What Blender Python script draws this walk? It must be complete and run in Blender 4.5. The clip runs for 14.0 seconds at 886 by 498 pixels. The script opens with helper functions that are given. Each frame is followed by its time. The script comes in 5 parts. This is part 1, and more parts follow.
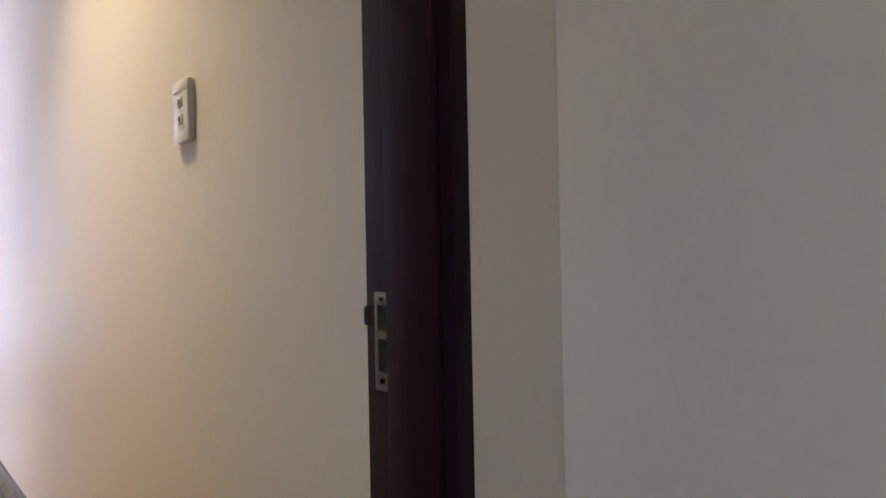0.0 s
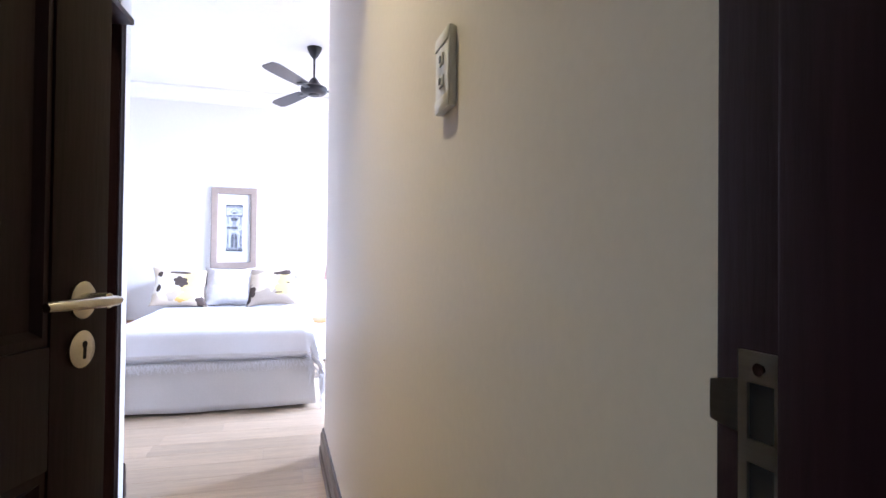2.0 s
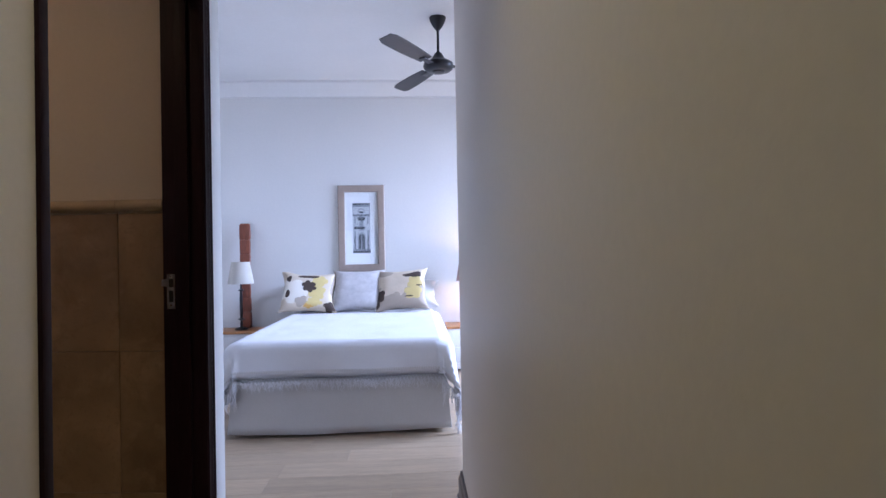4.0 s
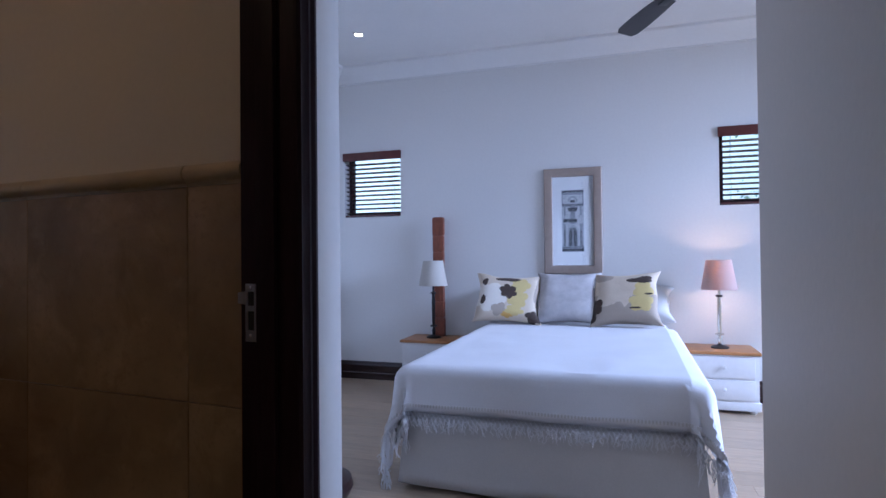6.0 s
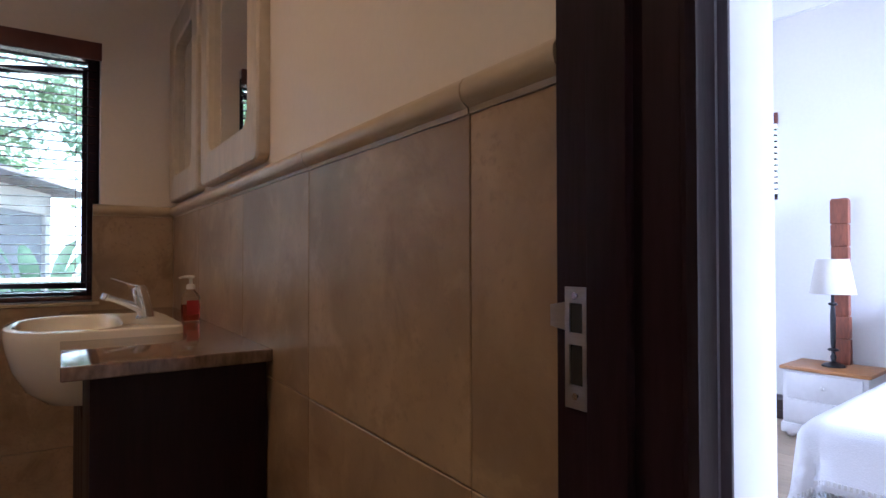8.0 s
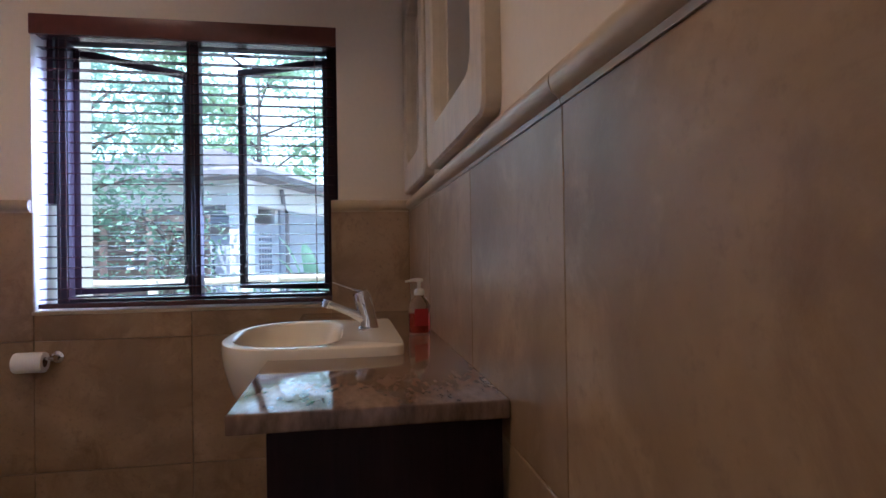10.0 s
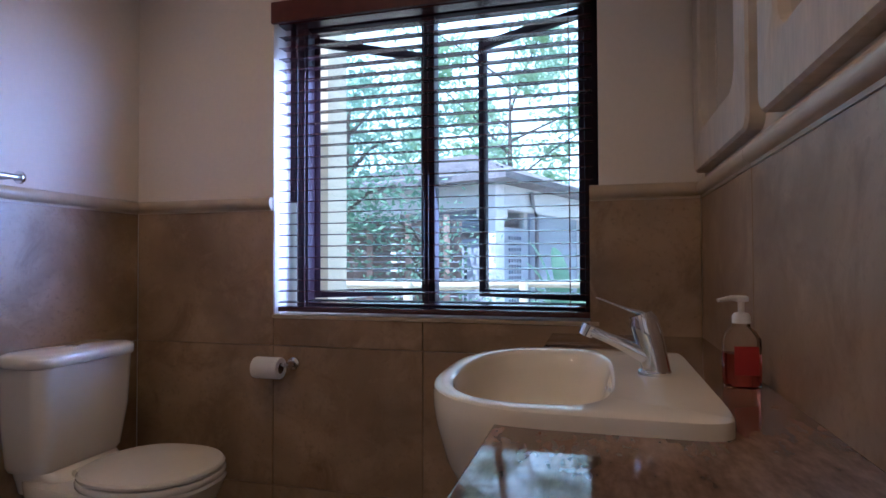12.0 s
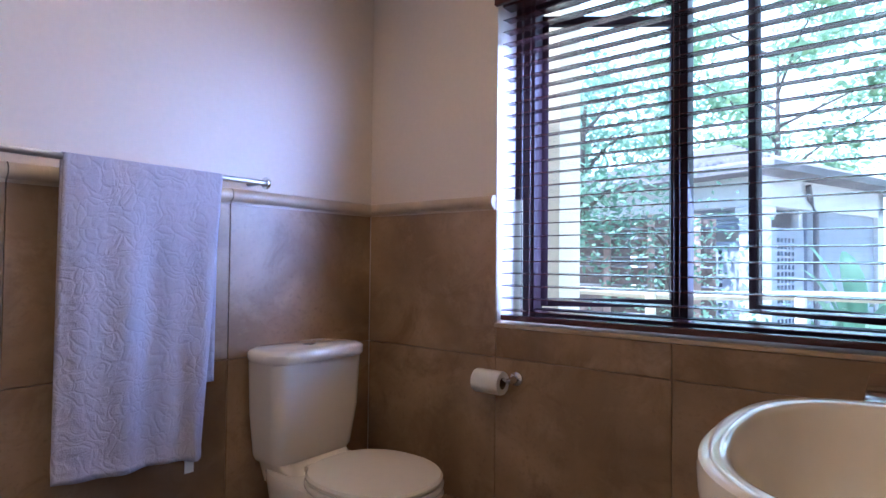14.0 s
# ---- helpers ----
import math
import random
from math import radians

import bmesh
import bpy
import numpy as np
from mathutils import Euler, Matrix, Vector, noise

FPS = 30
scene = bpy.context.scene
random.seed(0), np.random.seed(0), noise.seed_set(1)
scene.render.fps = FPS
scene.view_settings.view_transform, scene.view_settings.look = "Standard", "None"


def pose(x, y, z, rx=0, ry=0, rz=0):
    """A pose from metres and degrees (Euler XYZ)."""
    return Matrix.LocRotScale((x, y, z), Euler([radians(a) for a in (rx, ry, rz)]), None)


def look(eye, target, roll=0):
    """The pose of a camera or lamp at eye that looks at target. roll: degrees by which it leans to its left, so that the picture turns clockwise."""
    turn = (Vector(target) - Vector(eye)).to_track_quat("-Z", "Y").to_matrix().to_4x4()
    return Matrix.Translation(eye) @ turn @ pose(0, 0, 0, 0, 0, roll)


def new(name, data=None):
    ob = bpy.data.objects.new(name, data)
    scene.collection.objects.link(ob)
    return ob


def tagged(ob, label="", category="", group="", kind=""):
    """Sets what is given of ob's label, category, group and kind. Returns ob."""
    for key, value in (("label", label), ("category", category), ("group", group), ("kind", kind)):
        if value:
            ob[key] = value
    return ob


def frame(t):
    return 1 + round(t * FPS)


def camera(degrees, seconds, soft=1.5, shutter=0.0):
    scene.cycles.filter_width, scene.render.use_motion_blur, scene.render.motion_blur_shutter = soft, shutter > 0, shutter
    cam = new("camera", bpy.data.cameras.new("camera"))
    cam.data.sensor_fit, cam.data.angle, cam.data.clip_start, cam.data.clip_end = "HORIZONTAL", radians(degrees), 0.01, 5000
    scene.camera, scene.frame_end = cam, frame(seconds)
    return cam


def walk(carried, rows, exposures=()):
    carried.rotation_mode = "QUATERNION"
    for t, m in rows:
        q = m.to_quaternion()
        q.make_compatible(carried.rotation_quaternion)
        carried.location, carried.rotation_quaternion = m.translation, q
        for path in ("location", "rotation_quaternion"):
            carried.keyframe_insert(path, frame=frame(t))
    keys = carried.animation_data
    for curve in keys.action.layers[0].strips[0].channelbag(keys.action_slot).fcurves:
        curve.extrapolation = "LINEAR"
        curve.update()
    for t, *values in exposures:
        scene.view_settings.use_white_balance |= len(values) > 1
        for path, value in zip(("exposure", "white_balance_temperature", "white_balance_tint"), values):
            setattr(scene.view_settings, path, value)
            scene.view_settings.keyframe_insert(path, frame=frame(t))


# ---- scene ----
cam = camera(75.5, 14.0)
PATH = [
    (0, (0.601, 1.38, 1.112), (1.885, 2.913, 1.121), -1.1),
    (0.5, (0.646, 1.519, 1.106), (1.726, 3.202, 1.109), -0.6),
    (1, (0.676, 1.566, 1.114), (1.464, 3.404, 1.125), -0.5),
    (1.5, (0.743, 1.642, 1.116), (1.318, 3.556, 1.139), 0.1),
    (2, (0.778, 1.704, 1.111), (1.137, 3.671, 1.139), 0.6),
    (2.5, (0.776, 1.787, 1.113), (0.934, 3.781, 1.132), -0.35),
    (5, (0.722, 2.96, 1.112), (0.469, 4.944, 1.132), -0.5),
    (5.5, (0.629, 3.205, 1.118), (0.181, 5.154, 1.139), -0.5),
    (6, (0.57, 3.422, 1.116), (-0.229, 5.255, 1.142), -0.6),
    (6.5, (0.488, 3.586, 1.105), (-0.641, 5.237, 1.131), -0.3),
    (7, (0.359, 3.75, 1.092), (-0.958, 5.255, 1.122), -0.3),
    (7.5, (0.235, 3.858, 1.097), (-1.261, 5.186, 1.128), -0.3),
    (8, (0.122, 3.931, 1.092), (-1.538, 5.046, 1.123), -0.1),
    (10.3, (-0.483, 4.123, 1.104), (-2.47, 4.349, 1.123), -0.8),
    (10.5, (-0.541, 4.122, 1.104), (-2.535, 4.28, 1.127), -0.7),
    (11, (-0.708, 4.116, 1.103), (-2.707, 4.047, 1.137), -0.7),
    (11.5, (-0.845, 4.098, 1.101), (-2.822, 3.793, 1.144), -0.5),
    (12, (-0.945, 4.078, 1.094), (-2.875, 3.553, 1.137), -0.2),
    (12.5, (-1.01, 4.046, 1.098), (-2.875, 3.323, 1.141), -0.1),
    (13, (-1.071, 4.019, 1.099), (-2.857, 3.121, 1.137), 0.4),
    (13.5, (-1.141, 3.999, 1.114), (-2.83, 2.927, 1.152), 0.6),
    (14, (-1.189, 3.988, 1.099), (-2.752, 2.74, 1.15), 0.6),
]
walk(cam, [(t, look(eye, target, roll)) for t, eye, target, roll in PATH],
     exposures=[(0, 1.9, 6050, 17), (1.5, 1.8, 5800, 11), (2.7, 1.0, 5650, 10), (4.8, -0.02, 5200, 10), (6.0, -0.42, 5080, 10), (6.55, -0.6, 5050, 10), (7.0, 0.5, 5450, 10),
                (7.6, 1.15, 5500, 10), (8.1, 1.43, 5200, 10), (10.3, 1.4, 4850, 10), (11.5, 1.12, 4600, 10), (12.2, 1.12, 4600, 10), (13.3, 1.62, 4700, 10), (14.0, 1.65, 4650, 10)])

# ---- world, sun and large lights ----
ROOM = pose(-2.0, 8.0, 0, 0, 0, 5.6)      # the bedroom and passage stand a few degrees off the bathroom's walls
HERE = Matrix.Identity(4)

world = bpy.data.worlds.new("sky")
scene.world = world
world.use_nodes = True
sky = world.node_tree.nodes.new("ShaderNodeTexSky")
sky.sky_type, sky.sun_disc = "NISHITA", False
sky.sun_elevation, sky.sun_rotation = radians(60), radians(130)
world.node_tree.links.new(sky.outputs[0], world.node_tree.nodes["Background"].inputs[0])
world.node_tree.nodes["Background"].inputs[1].default_value = 0.15


def lamp(name, kind, energy, m, color=(1, 1, 1), size=1.0, size_y=None, angle=None, radius=None):
    data = bpy.data.lights.new(name, kind)
    data.energy, data.color = energy, color
    if kind == "AREA":
        data.size = size
        if size_y:
            data.shape, data.size_y = "RECTANGLE", size_y
    if angle:
        data.angle = radians(angle)
    if radius:
        data.shadow_soft_size = radius
    ob = new(name, data)
    ob.matrix_world = m
    return ob


SUN = Vector((math.sin(radians(130)) * math.cos(radians(60)), math.cos(radians(130)) * math.cos(radians(60)), math.sin(radians(60))))
lamp("sun", "SUN", 5.0, look(SUN * 30, (0, 0, 0)), (1, 0.95, 0.88), angle=0.5)
lamp("patio_door_daylight", "AREA", 1600, ROOM @ look((9.0, -1.5, 3.2), (1.0, -1.7, 0.4)), (0.66, 0.735, 1.0), 3.0, 2.4)
for y, w in ((3.22, 2.5), (3.46, 1.4), (3.85, 0.35)):
    lamp("bathroom_window_daylight", "AREA", w, look((-2.955, y, 1.42), (-2.955 + 0.62, y - 1.0, 1.05)), (0.54, 0.61, 1.0), 0.22, 0.85).data.spread = radians(105)
# added warm fill from the unseen side of the hall, brightens its east wall
lamp("hall_fill", "AREA", 0.66, ROOM @ look((0.47, -7.65, 1.55), (2.6, -7.2, 1.35)), (1.0, 0.80, 0.62), 0.85, 1.2)

# ---- materials ----
def nodes_of(m):
    m.use_nodes = True
    t = m.node_tree
    return t, t.nodes["Principled BSDF"]


def material(name, color, rough=0.5, metal=0.0, vary=0.12, grain=40.0, coarse=3.0, bump=0.1, bump_scale=None, stretch=(1, 1, 1), coat=0.0,
             dark=None, per_object=0.0, spec=0.5):
    """A surface with colour variation at two scales, and fine relief."""
    m = bpy.data.materials.new(name)
    t, p = nodes_of(m)
    n, l = t.nodes, t.links
    co, mp = n.new("ShaderNodeTexCoord"), n.new("ShaderNodeMapping")
    mp.inputs["Scale"].default_value = stretch
    if per_object:
        inf, sc, ad = n.new("ShaderNodeObjectInfo"), n.new("ShaderNodeMath"), n.new("ShaderNodeVectorMath")
        sc.operation, sc.inputs[1].default_value = "MULTIPLY", 60.0
        l.new(inf.outputs["Random"], sc.inputs[0])
        l.new(co.outputs["Object"], ad.inputs[0])
        l.new(sc.outputs[0], ad.inputs[1])
        l.new(ad.outputs[0], mp.inputs[0])
    else:
        l.new(co.outputs["Object"], mp.inputs[0])
    fine, big = n.new("ShaderNodeTexNoise"), n.new("ShaderNodeTexNoise")
    fine.inputs["Scale"].default_value, fine.inputs["Detail"].default_value = grain, 6
    big.inputs["Scale"].default_value, big.inputs["Detail"].default_value = coarse, 4
    l.new(mp.outputs[0], fine.inputs[0])
    l.new(mp.outputs[0], big.inputs[0])
    add = n.new("ShaderNodeMath")
    add.operation = "MULTIPLY_ADD"
    add.inputs[1].default_value = 0.45
    l.new(fine.outputs[0], add.inputs[0])
    half = n.new("ShaderNodeMath")
    half.operation = "MULTIPLY"
    half.inputs[1].default_value = 0.55
    l.new(big.outputs[0], half.inputs[0])
    l.new(half.outputs[0], add.inputs[2])
    ramp = n.new("ShaderNodeValToRGB")
    lo = dark or tuple(c * (1 - vary) for c in color)
    hi = tuple(min(1, c * (1 + vary * 0.6)) for c in color)
    ramp.color_ramp.elements[0].position, ramp.color_ramp.elements[1].position = 0.33, 0.67
    ramp.color_ramp.elements[0].color, ramp.color_ramp.elements[1].color = (*lo, 1), (*hi, 1)
    l.new(add.outputs[0], ramp.inputs[0])
    out = ramp.outputs[0]
    if per_object:
        info, hsv = n.new("ShaderNodeObjectInfo"), n.new("ShaderNodeHueSaturation")
        mr = n.new("ShaderNodeMapRange")
        mr.inputs[3].default_value, mr.inputs[4].default_value = 1 - per_object, 1 + per_object
        l.new(info.outputs["Random"], mr.inputs[0])
        l.new(mr.outputs[0], hsv.inputs["Value"])
        l.new(out, hsv.inputs["Color"])
        out = hsv.outputs[0]
    l.new(out, p.inputs["Base Color"])
    rr = n.new("ShaderNodeMapRange")
    rr.inputs[3].default_value, rr.inputs[4].default_value = rough * 0.8, min(1, rough * 1.25)
    l.new(big.outputs[0], rr.inputs[0])
    l.new(rr.outputs[0], p.inputs["Roughness"])
    p.inputs["Metallic"].default_value = metal
    p.inputs["Specular IOR Level"].default_value = spec
    p.inputs["Coat Weight"].default_value = coat
    p.inputs["Coat Roughness"].default_value = 0.08
    if bump:
        b = n.new("ShaderNodeBump")
        b.inputs["Strength"].default_value, b.inputs["Distance"].default_value = bump, 0.004
        src = fine
        if bump_scale:
            src = n.new("ShaderNodeTexNoise")
            src.inputs["Scale"].default_value, src.inputs["Detail"].default_value = bump_scale, 3
            l.new(mp.outputs[0], src.inputs[0])
        l.new(src.outputs[0], b.inputs["Height"])
        l.new(b.outputs[0], p.inputs["Normal"])
    return m


def stone_tile(name):
    """Glazed stone-look tile: soft clouds, sharper brown blotches and fine speckle, different on each tile."""
    m = bpy.data.materials.new(name)
    t, p = nodes_of(m)
    n, l = t.nodes, t.links
    co, info, far, add = n.new("ShaderNodeTexCoord"), n.new("ShaderNodeObjectInfo"), n.new("ShaderNodeMath"), n.new("ShaderNodeVectorMath")
    far.operation, far.inputs[1].default_value = "MULTIPLY", 60.0
    l.new(info.outputs["Random"], far.inputs[0])
    l.new(co.outputs["Object"], add.inputs[0])
    l.new(far.outputs[0], add.inputs[1])

    def field(scale, detail, distort, lo, hi, rough=0.55):
        tex, mr = n.new("ShaderNodeTexNoise"), n.new("ShaderNodeMapRange")
        tex.inputs["Scale"].default_value, tex.inputs["Detail"].default_value = scale, detail
        tex.inputs["Distortion"].default_value, tex.inputs["Roughness"].default_value = distort, rough
        mr.inputs[1].default_value, mr.inputs[2].default_value = lo, hi
        l.new(add.outputs[0], tex.inputs[0])
        l.new(tex.outputs[0], mr.inputs[0])
        return mr.outputs[0]

    def blend(mask, under, over):
        mx = n.new("ShaderNodeMix")
        mx.data_type = "RGBA"
        l.new(mask, mx.inputs[0])
        for k, c in ((6, under), (7, over)):
            if isinstance(c, tuple):
                mx.inputs[k].default_value = (*c, 1)
            else:
                l.new(c, mx.inputs[k])
        return mx.outputs[2]

    base = blend(field(2.4, 5, 0.4, 0.34, 0.68), (0.215, 0.140, 0.077), (0.415, 0.285, 0.168))
    base = blend(field(7.5, 6, 0.5, 0.52, 0.80, 0.6), base, (0.45, 0.315, 0.19))
    base = blend(field(5.5, 8, 0.7, 0.52, 0.74, 0.68), base, (0.205, 0.125, 0.066))
    base = blend(field(70.0, 3, 0.0, 0.56, 0.80), base, (0.26, 0.175, 0.105))
    hsv, mr = n.new("ShaderNodeHueSaturation"), n.new("ShaderNodeMapRange")
    mr.inputs[3].default_value, mr.inputs[4].default_value = 0.93, 1.07
    l.new(info.outputs["Random"], mr.inputs[0])
    l.new(mr.outputs[0], hsv.inputs["Value"])
    l.new(base, hsv.inputs["Color"])
    l.new(hsv.outputs[0], p.inputs["Base Color"])
    gloss = n.new("ShaderNodeMapRange")
    gloss.inputs[3].default_value, gloss.inputs[4].default_value = 0.30, 0.42
    l.new(field(4.0, 4, 0.3, 0.3, 0.7), gloss.inputs[0])
    l.new(gloss.outputs[0], p.inputs["Roughness"])
    p.inputs["Specular IOR Level"].default_value = 0.42
    b = n.new("ShaderNodeBump")
    b.inputs["Strength"].default_value, b.inputs["Distance"].default_value = 0.07, 0.004
    l.new(field(26, 4, 0.5, 0.2, 0.8), b.inputs["Height"])
    l.new(b.outputs[0], p.inputs["Normal"])
    return m


def glass_material(name, color=(1, 1, 1), rough=0.0, ior=1.45):
    m = bpy.data.materials.new(name)
    t, p = nodes_of(m)
    p.inputs["Base Color"].default_value = (*color, 1)
    p.inputs["Roughness"].default_value, p.inputs["IOR"].default_value = rough, ior
    p.inputs["Transmission Weight"].default_value = 1
    return m


def glow_material(name, color, strength):
    m = bpy.data.materials.new(name)
    t, p = nodes_of(m)
    p.inputs["Base Color"].default_value = (*color, 1)
    p.inputs["Emission Color"].default_value, p.inputs["Emission Strength"].default_value = (*color, 1), strength
    return m


PLASTER = material("cream_wall_paint", (0.73, 0.65, 0.555), 0.5, vary=0.04, grain=60, coarse=1.3, bump=0.12, bump_scale=55)
BEDWALL = material("off_white_wall_paint", (0.74, 0.72, 0.69), 0.6, vary=0.035, grain=50, coarse=1.1, bump=0.1, bump_scale=45)
CEIL = material("white_ceiling_paint", (0.80, 0.79, 0.77), 0.7, vary=0.03, bump=0.06, bump_scale=30)
DARKWOOD = material("dark_stained_wood", (0.021, 0.009, 0.013), 0.45, vary=0.35, grain=26, coarse=5, bump=0.08, stretch=(6, 6, 0.5), spec=0.12)
SKIRTWOOD = material("dark_skirting_wood", (0.035, 0.018, 0.014), 0.3, vary=0.4, grain=26, coarse=5, bump=0.1)
BLINDWOOD = material("mahogany_blind_wood", (0.085, 0.03, 0.028), 0.22, spec=0.8, vary=0.35, grain=30, coarse=4, bump=0.06, stretch=(1, 6, 6))
VALANCE = material("mahogany_valance", (0.10, 0.025, 0.020), 0.35, vary=0.3, grain=30, coarse=4, bump=0.06)
TILE = stone_tile("sandstone_ceramic_tile")
GROUT = material("brown_grout", (0.29, 0.20, 0.125), 0.9, vary=0.2)
DADO = material("cream_ceramic_trim", (0.50, 0.39, 0.26), 0.3, vary=0.15, grain=12, bump=0.03)
GRANITE = material("brown_granite", (0.20, 0.125, 0.085), 0.07, vary=0.6, grain=34, coarse=6, bump=0.0, stretch=(1, 2.6, 1), dark=(0.075, 0.045, 0.032))
PORCELAIN = material("white_porcelain", (0.82, 0.76, 0.63), 0.07, vary=0.02, bump=0.0, coat=0.3)
CHROME = material("chrome", (0.75, 0.76, 0.78), 0.09, metal=1.0, vary=0.04, bump=0.0)
STEEL = material("brushed_steel", (0.52, 0.51, 0.49), 0.3, metal=1.0, vary=0.12, grain=80, bump=0.04, stretch=(1, 1, 8))
NICKEL = material("satin_nickel", (0.62, 0.58, 0.50), 0.25, metal=1.0, vary=0.1, bump=0.02)
BLACKHOLE = material("dark_recess", (0.012, 0.010, 0.010), 0.8, vary=0.2)
BLACKMETAL = material("dark_bronze_metal", (0.028, 0.027, 0.030), 0.38, metal=0.5, vary=0.2, bump=0.03)
FANWOOD = material("dark_fan_blade", (0.045, 0.042, 0.045), 0.4, vary=0.2, bump=0.04)
MIRROR = material("mirror_silver", (0.86, 0.87, 0.87), 0.015, metal=1.0, vary=0.0, bump=0.0)
LIMEWOOD = material("limed_white_wood", (0.54, 0.455, 0.35), 0.5, vary=0.2, grain=22, coarse=4, bump=0.16, stretch=(5, 1, 1))
WHITEPAINT = material("white_painted_wood", (0.74, 0.72, 0.70), 0.42, vary=0.06, grain=30, bump=0.08)
PINE = material("honey_pine_wood", (0.42, 0.19, 0.065), 0.38, vary=0.35, grain=18, coarse=5, bump=0.08, stretch=(0.6, 7, 7))
REDWOOD = material("reddish_rough_wood", (0.21, 0.062, 0.030), 0.55, vary=0.45, grain=30, coarse=9, bump=0.35, stretch=(4, 4, 0.8))
LAMINATE = material("pale_oak_laminate", (0.42, 0.318, 0.213), 0.36, vary=0.22, grain=14, coarse=2.5, bump=0.05, stretch=(1.2, 12, 1), per_object=0.09)
UNDERLAY = material("floor_joint_dark", (0.16, 0.125, 0.10), 0.8)
BATHFLOOR = material("bathroom_floor_tile", (0.22, 0.16, 0.11), 0.4, vary=0.25)
SPREAD = material("white_cotton_weave", (0.76, 0.75, 0.76), 0.85, vary=0.05, grain=160, coarse=5, bump=0.3, bump_scale=240)
VALSKIRT = material("off_white_bed_skirt", (0.64, 0.62, 0.60), 0.85, vary=0.06, grain=120, bump=0.2, bump_scale=180)
PILLOW = material("white_pillow_cotton", (0.78, 0.77, 0.77), 0.85, vary=0.04, grain=120, bump=0.15)
CUSHWHITE = material("cushion_ivory_cotton", (0.72, 0.66, 0.57), 0.85, vary=0.08, grain=140, bump=0.25)
CUSHBROWN = material("cushion_brown_print", (0.055, 0.035, 0.025), 0.85, vary=0.2, grain=140, bump=0.25)
CUSHYELLOW = material("cushion_yellow_print", (0.60, 0.47, 0.19), 0.85, vary=0.12, grain=140, bump=0.25)
CUSHTAUPE = material("cushion_taupe_print", (0.40, 0.33, 0.26), 0.85, vary=0.1, grain=140, bump=0.25)
CUSHOCHRE = material("cushion_ochre_print", (0.60, 0.36, 0.09), 0.85, vary=0.12, grain=140, bump=0.25)
CUSHSAND = material("cushion_sand_print", (0.60, 0.50, 0.38), 0.85, vary=0.1, grain=140, bump=0.25)
CUSHGREY = material("cushion_pale_grey_leaf", (0.52, 0.49, 0.48), 0.85, vary=0.22, grain=22, coarse=7, bump=0.2)
TOWELMAT = material("lilac_white_terry", (0.46, 0.43, 0.49), 0.95, vary=0.06, grain=200, coarse=9, bump=0.35, bump_scale=320)
_t, _p = TOWELMAT.node_tree, TOWELMAT.node_tree.nodes["Principled BSDF"]
_co, _ns, _vo = _t.nodes.new("ShaderNodeTexCoord"), _t.nodes.new("ShaderNodeTexNoise"), _t.nodes.new("ShaderNodeTexVoronoi")
_ns.inputs["Scale"].default_value = 9
_mixv = _t.nodes.new("ShaderNodeMix")
_mixv.data_type = "VECTOR"
_mixv.inputs[0].default_value = 0.2
_t.links.new(_co.outputs["Object"], _ns.inputs[0])
_t.links.new(_co.outputs["Object"], _mixv.inputs[4])
_t.links.new(_ns.outputs["Color"], _mixv.inputs[5])
_vo.feature = "DISTANCE_TO_EDGE"
_vo.inputs["Scale"].default_value = 31
_t.links.new(_mixv.outputs[1], _vo.inputs[0])
_rp = _t.nodes.new("ShaderNodeMapRange")
_rp.interpolation_type = "SMOOTHSTEP"
_rp.inputs[1].default_value, _rp.inputs[2].default_value = 0.0, 0.2
_t.links.new(_vo.outputs["Distance"], _rp.inputs[0])
_bp = _t.nodes.new("ShaderNodeBump")
_bp.inputs["Strength"].default_value, _bp.inputs["Distance"].default_value = 0.24, 0.007
_t.links.new(_rp.outputs[0], _bp.inputs["Height"])
_t.links.new(_p.inputs["Normal"].links[0].from_socket, _bp.inputs["Normal"])
_t.links.new(_bp.outputs[0], _p.inputs["Normal"])
SHADELINEN = material("cream_linen_shade", (0.50, 0.46, 0.40), 0.9, vary=0.06, grain=120, bump=0.2)
POUFFE = material("dark_brown_leather", (0.035, 0.014, 0.012), 0.35, vary=0.3, grain=60, bump=0.25)
PICFRAME = material("taupe_picture_frame", (0.36, 0.285, 0.235), 0.5, vary=0.12, grain=30, bump=0.1)
PAPER = material("white_mat_board", (0.78, 0.77, 0.74), 0.9, vary=0.02)
INK = material("dark_print_ink", (0.06, 0.065, 0.07), 0.9, vary=0.2)
INKMID = material("grey_print_ink", (0.27, 0.28, 0.29), 0.9, vary=0.2)
INKPALE = material("pale_print_ink", (0.52, 0.52, 0.51), 0.9, vary=0.12)
PLASTIC = material("white_switch_plastic", (0.72, 0.69, 0.62), 0.3, vary=0.03, bump=0.0)
TISSUE = material("toilet_tissue", (0.80, 0.77, 0.72), 0.95, vary=0.03, bump=0.2)
CARD = material("cardboard_core", (0.20, 0.14, 0.09), 0.9)
GLASS = glass_material("clear_glass")
SOAPRED = glass_material("red_liquid_soap", (0.72, 0.16, 0.12), 0.05, 1.34)
BOTTLE = glass_material("clear_plastic_bottle", (0.98, 0.97, 0.96), 0.04, 1.12)
SOAPPUMP = material("white_pump_plastic", (0.75, 0.72, 0.66), 0.35, vary=0.03, bump=0.0)
LABEL = material("red_soap_label", (0.42, 0.03, 0.03), 0.4, vary=0.1, bump=0.0)
BULB = glow_material("warm_bulb", (1.0, 0.72, 0.42), 12)
DOWNGLOW = glow_material("downlight_glow", (1.0, 0.86, 0.68), 14)
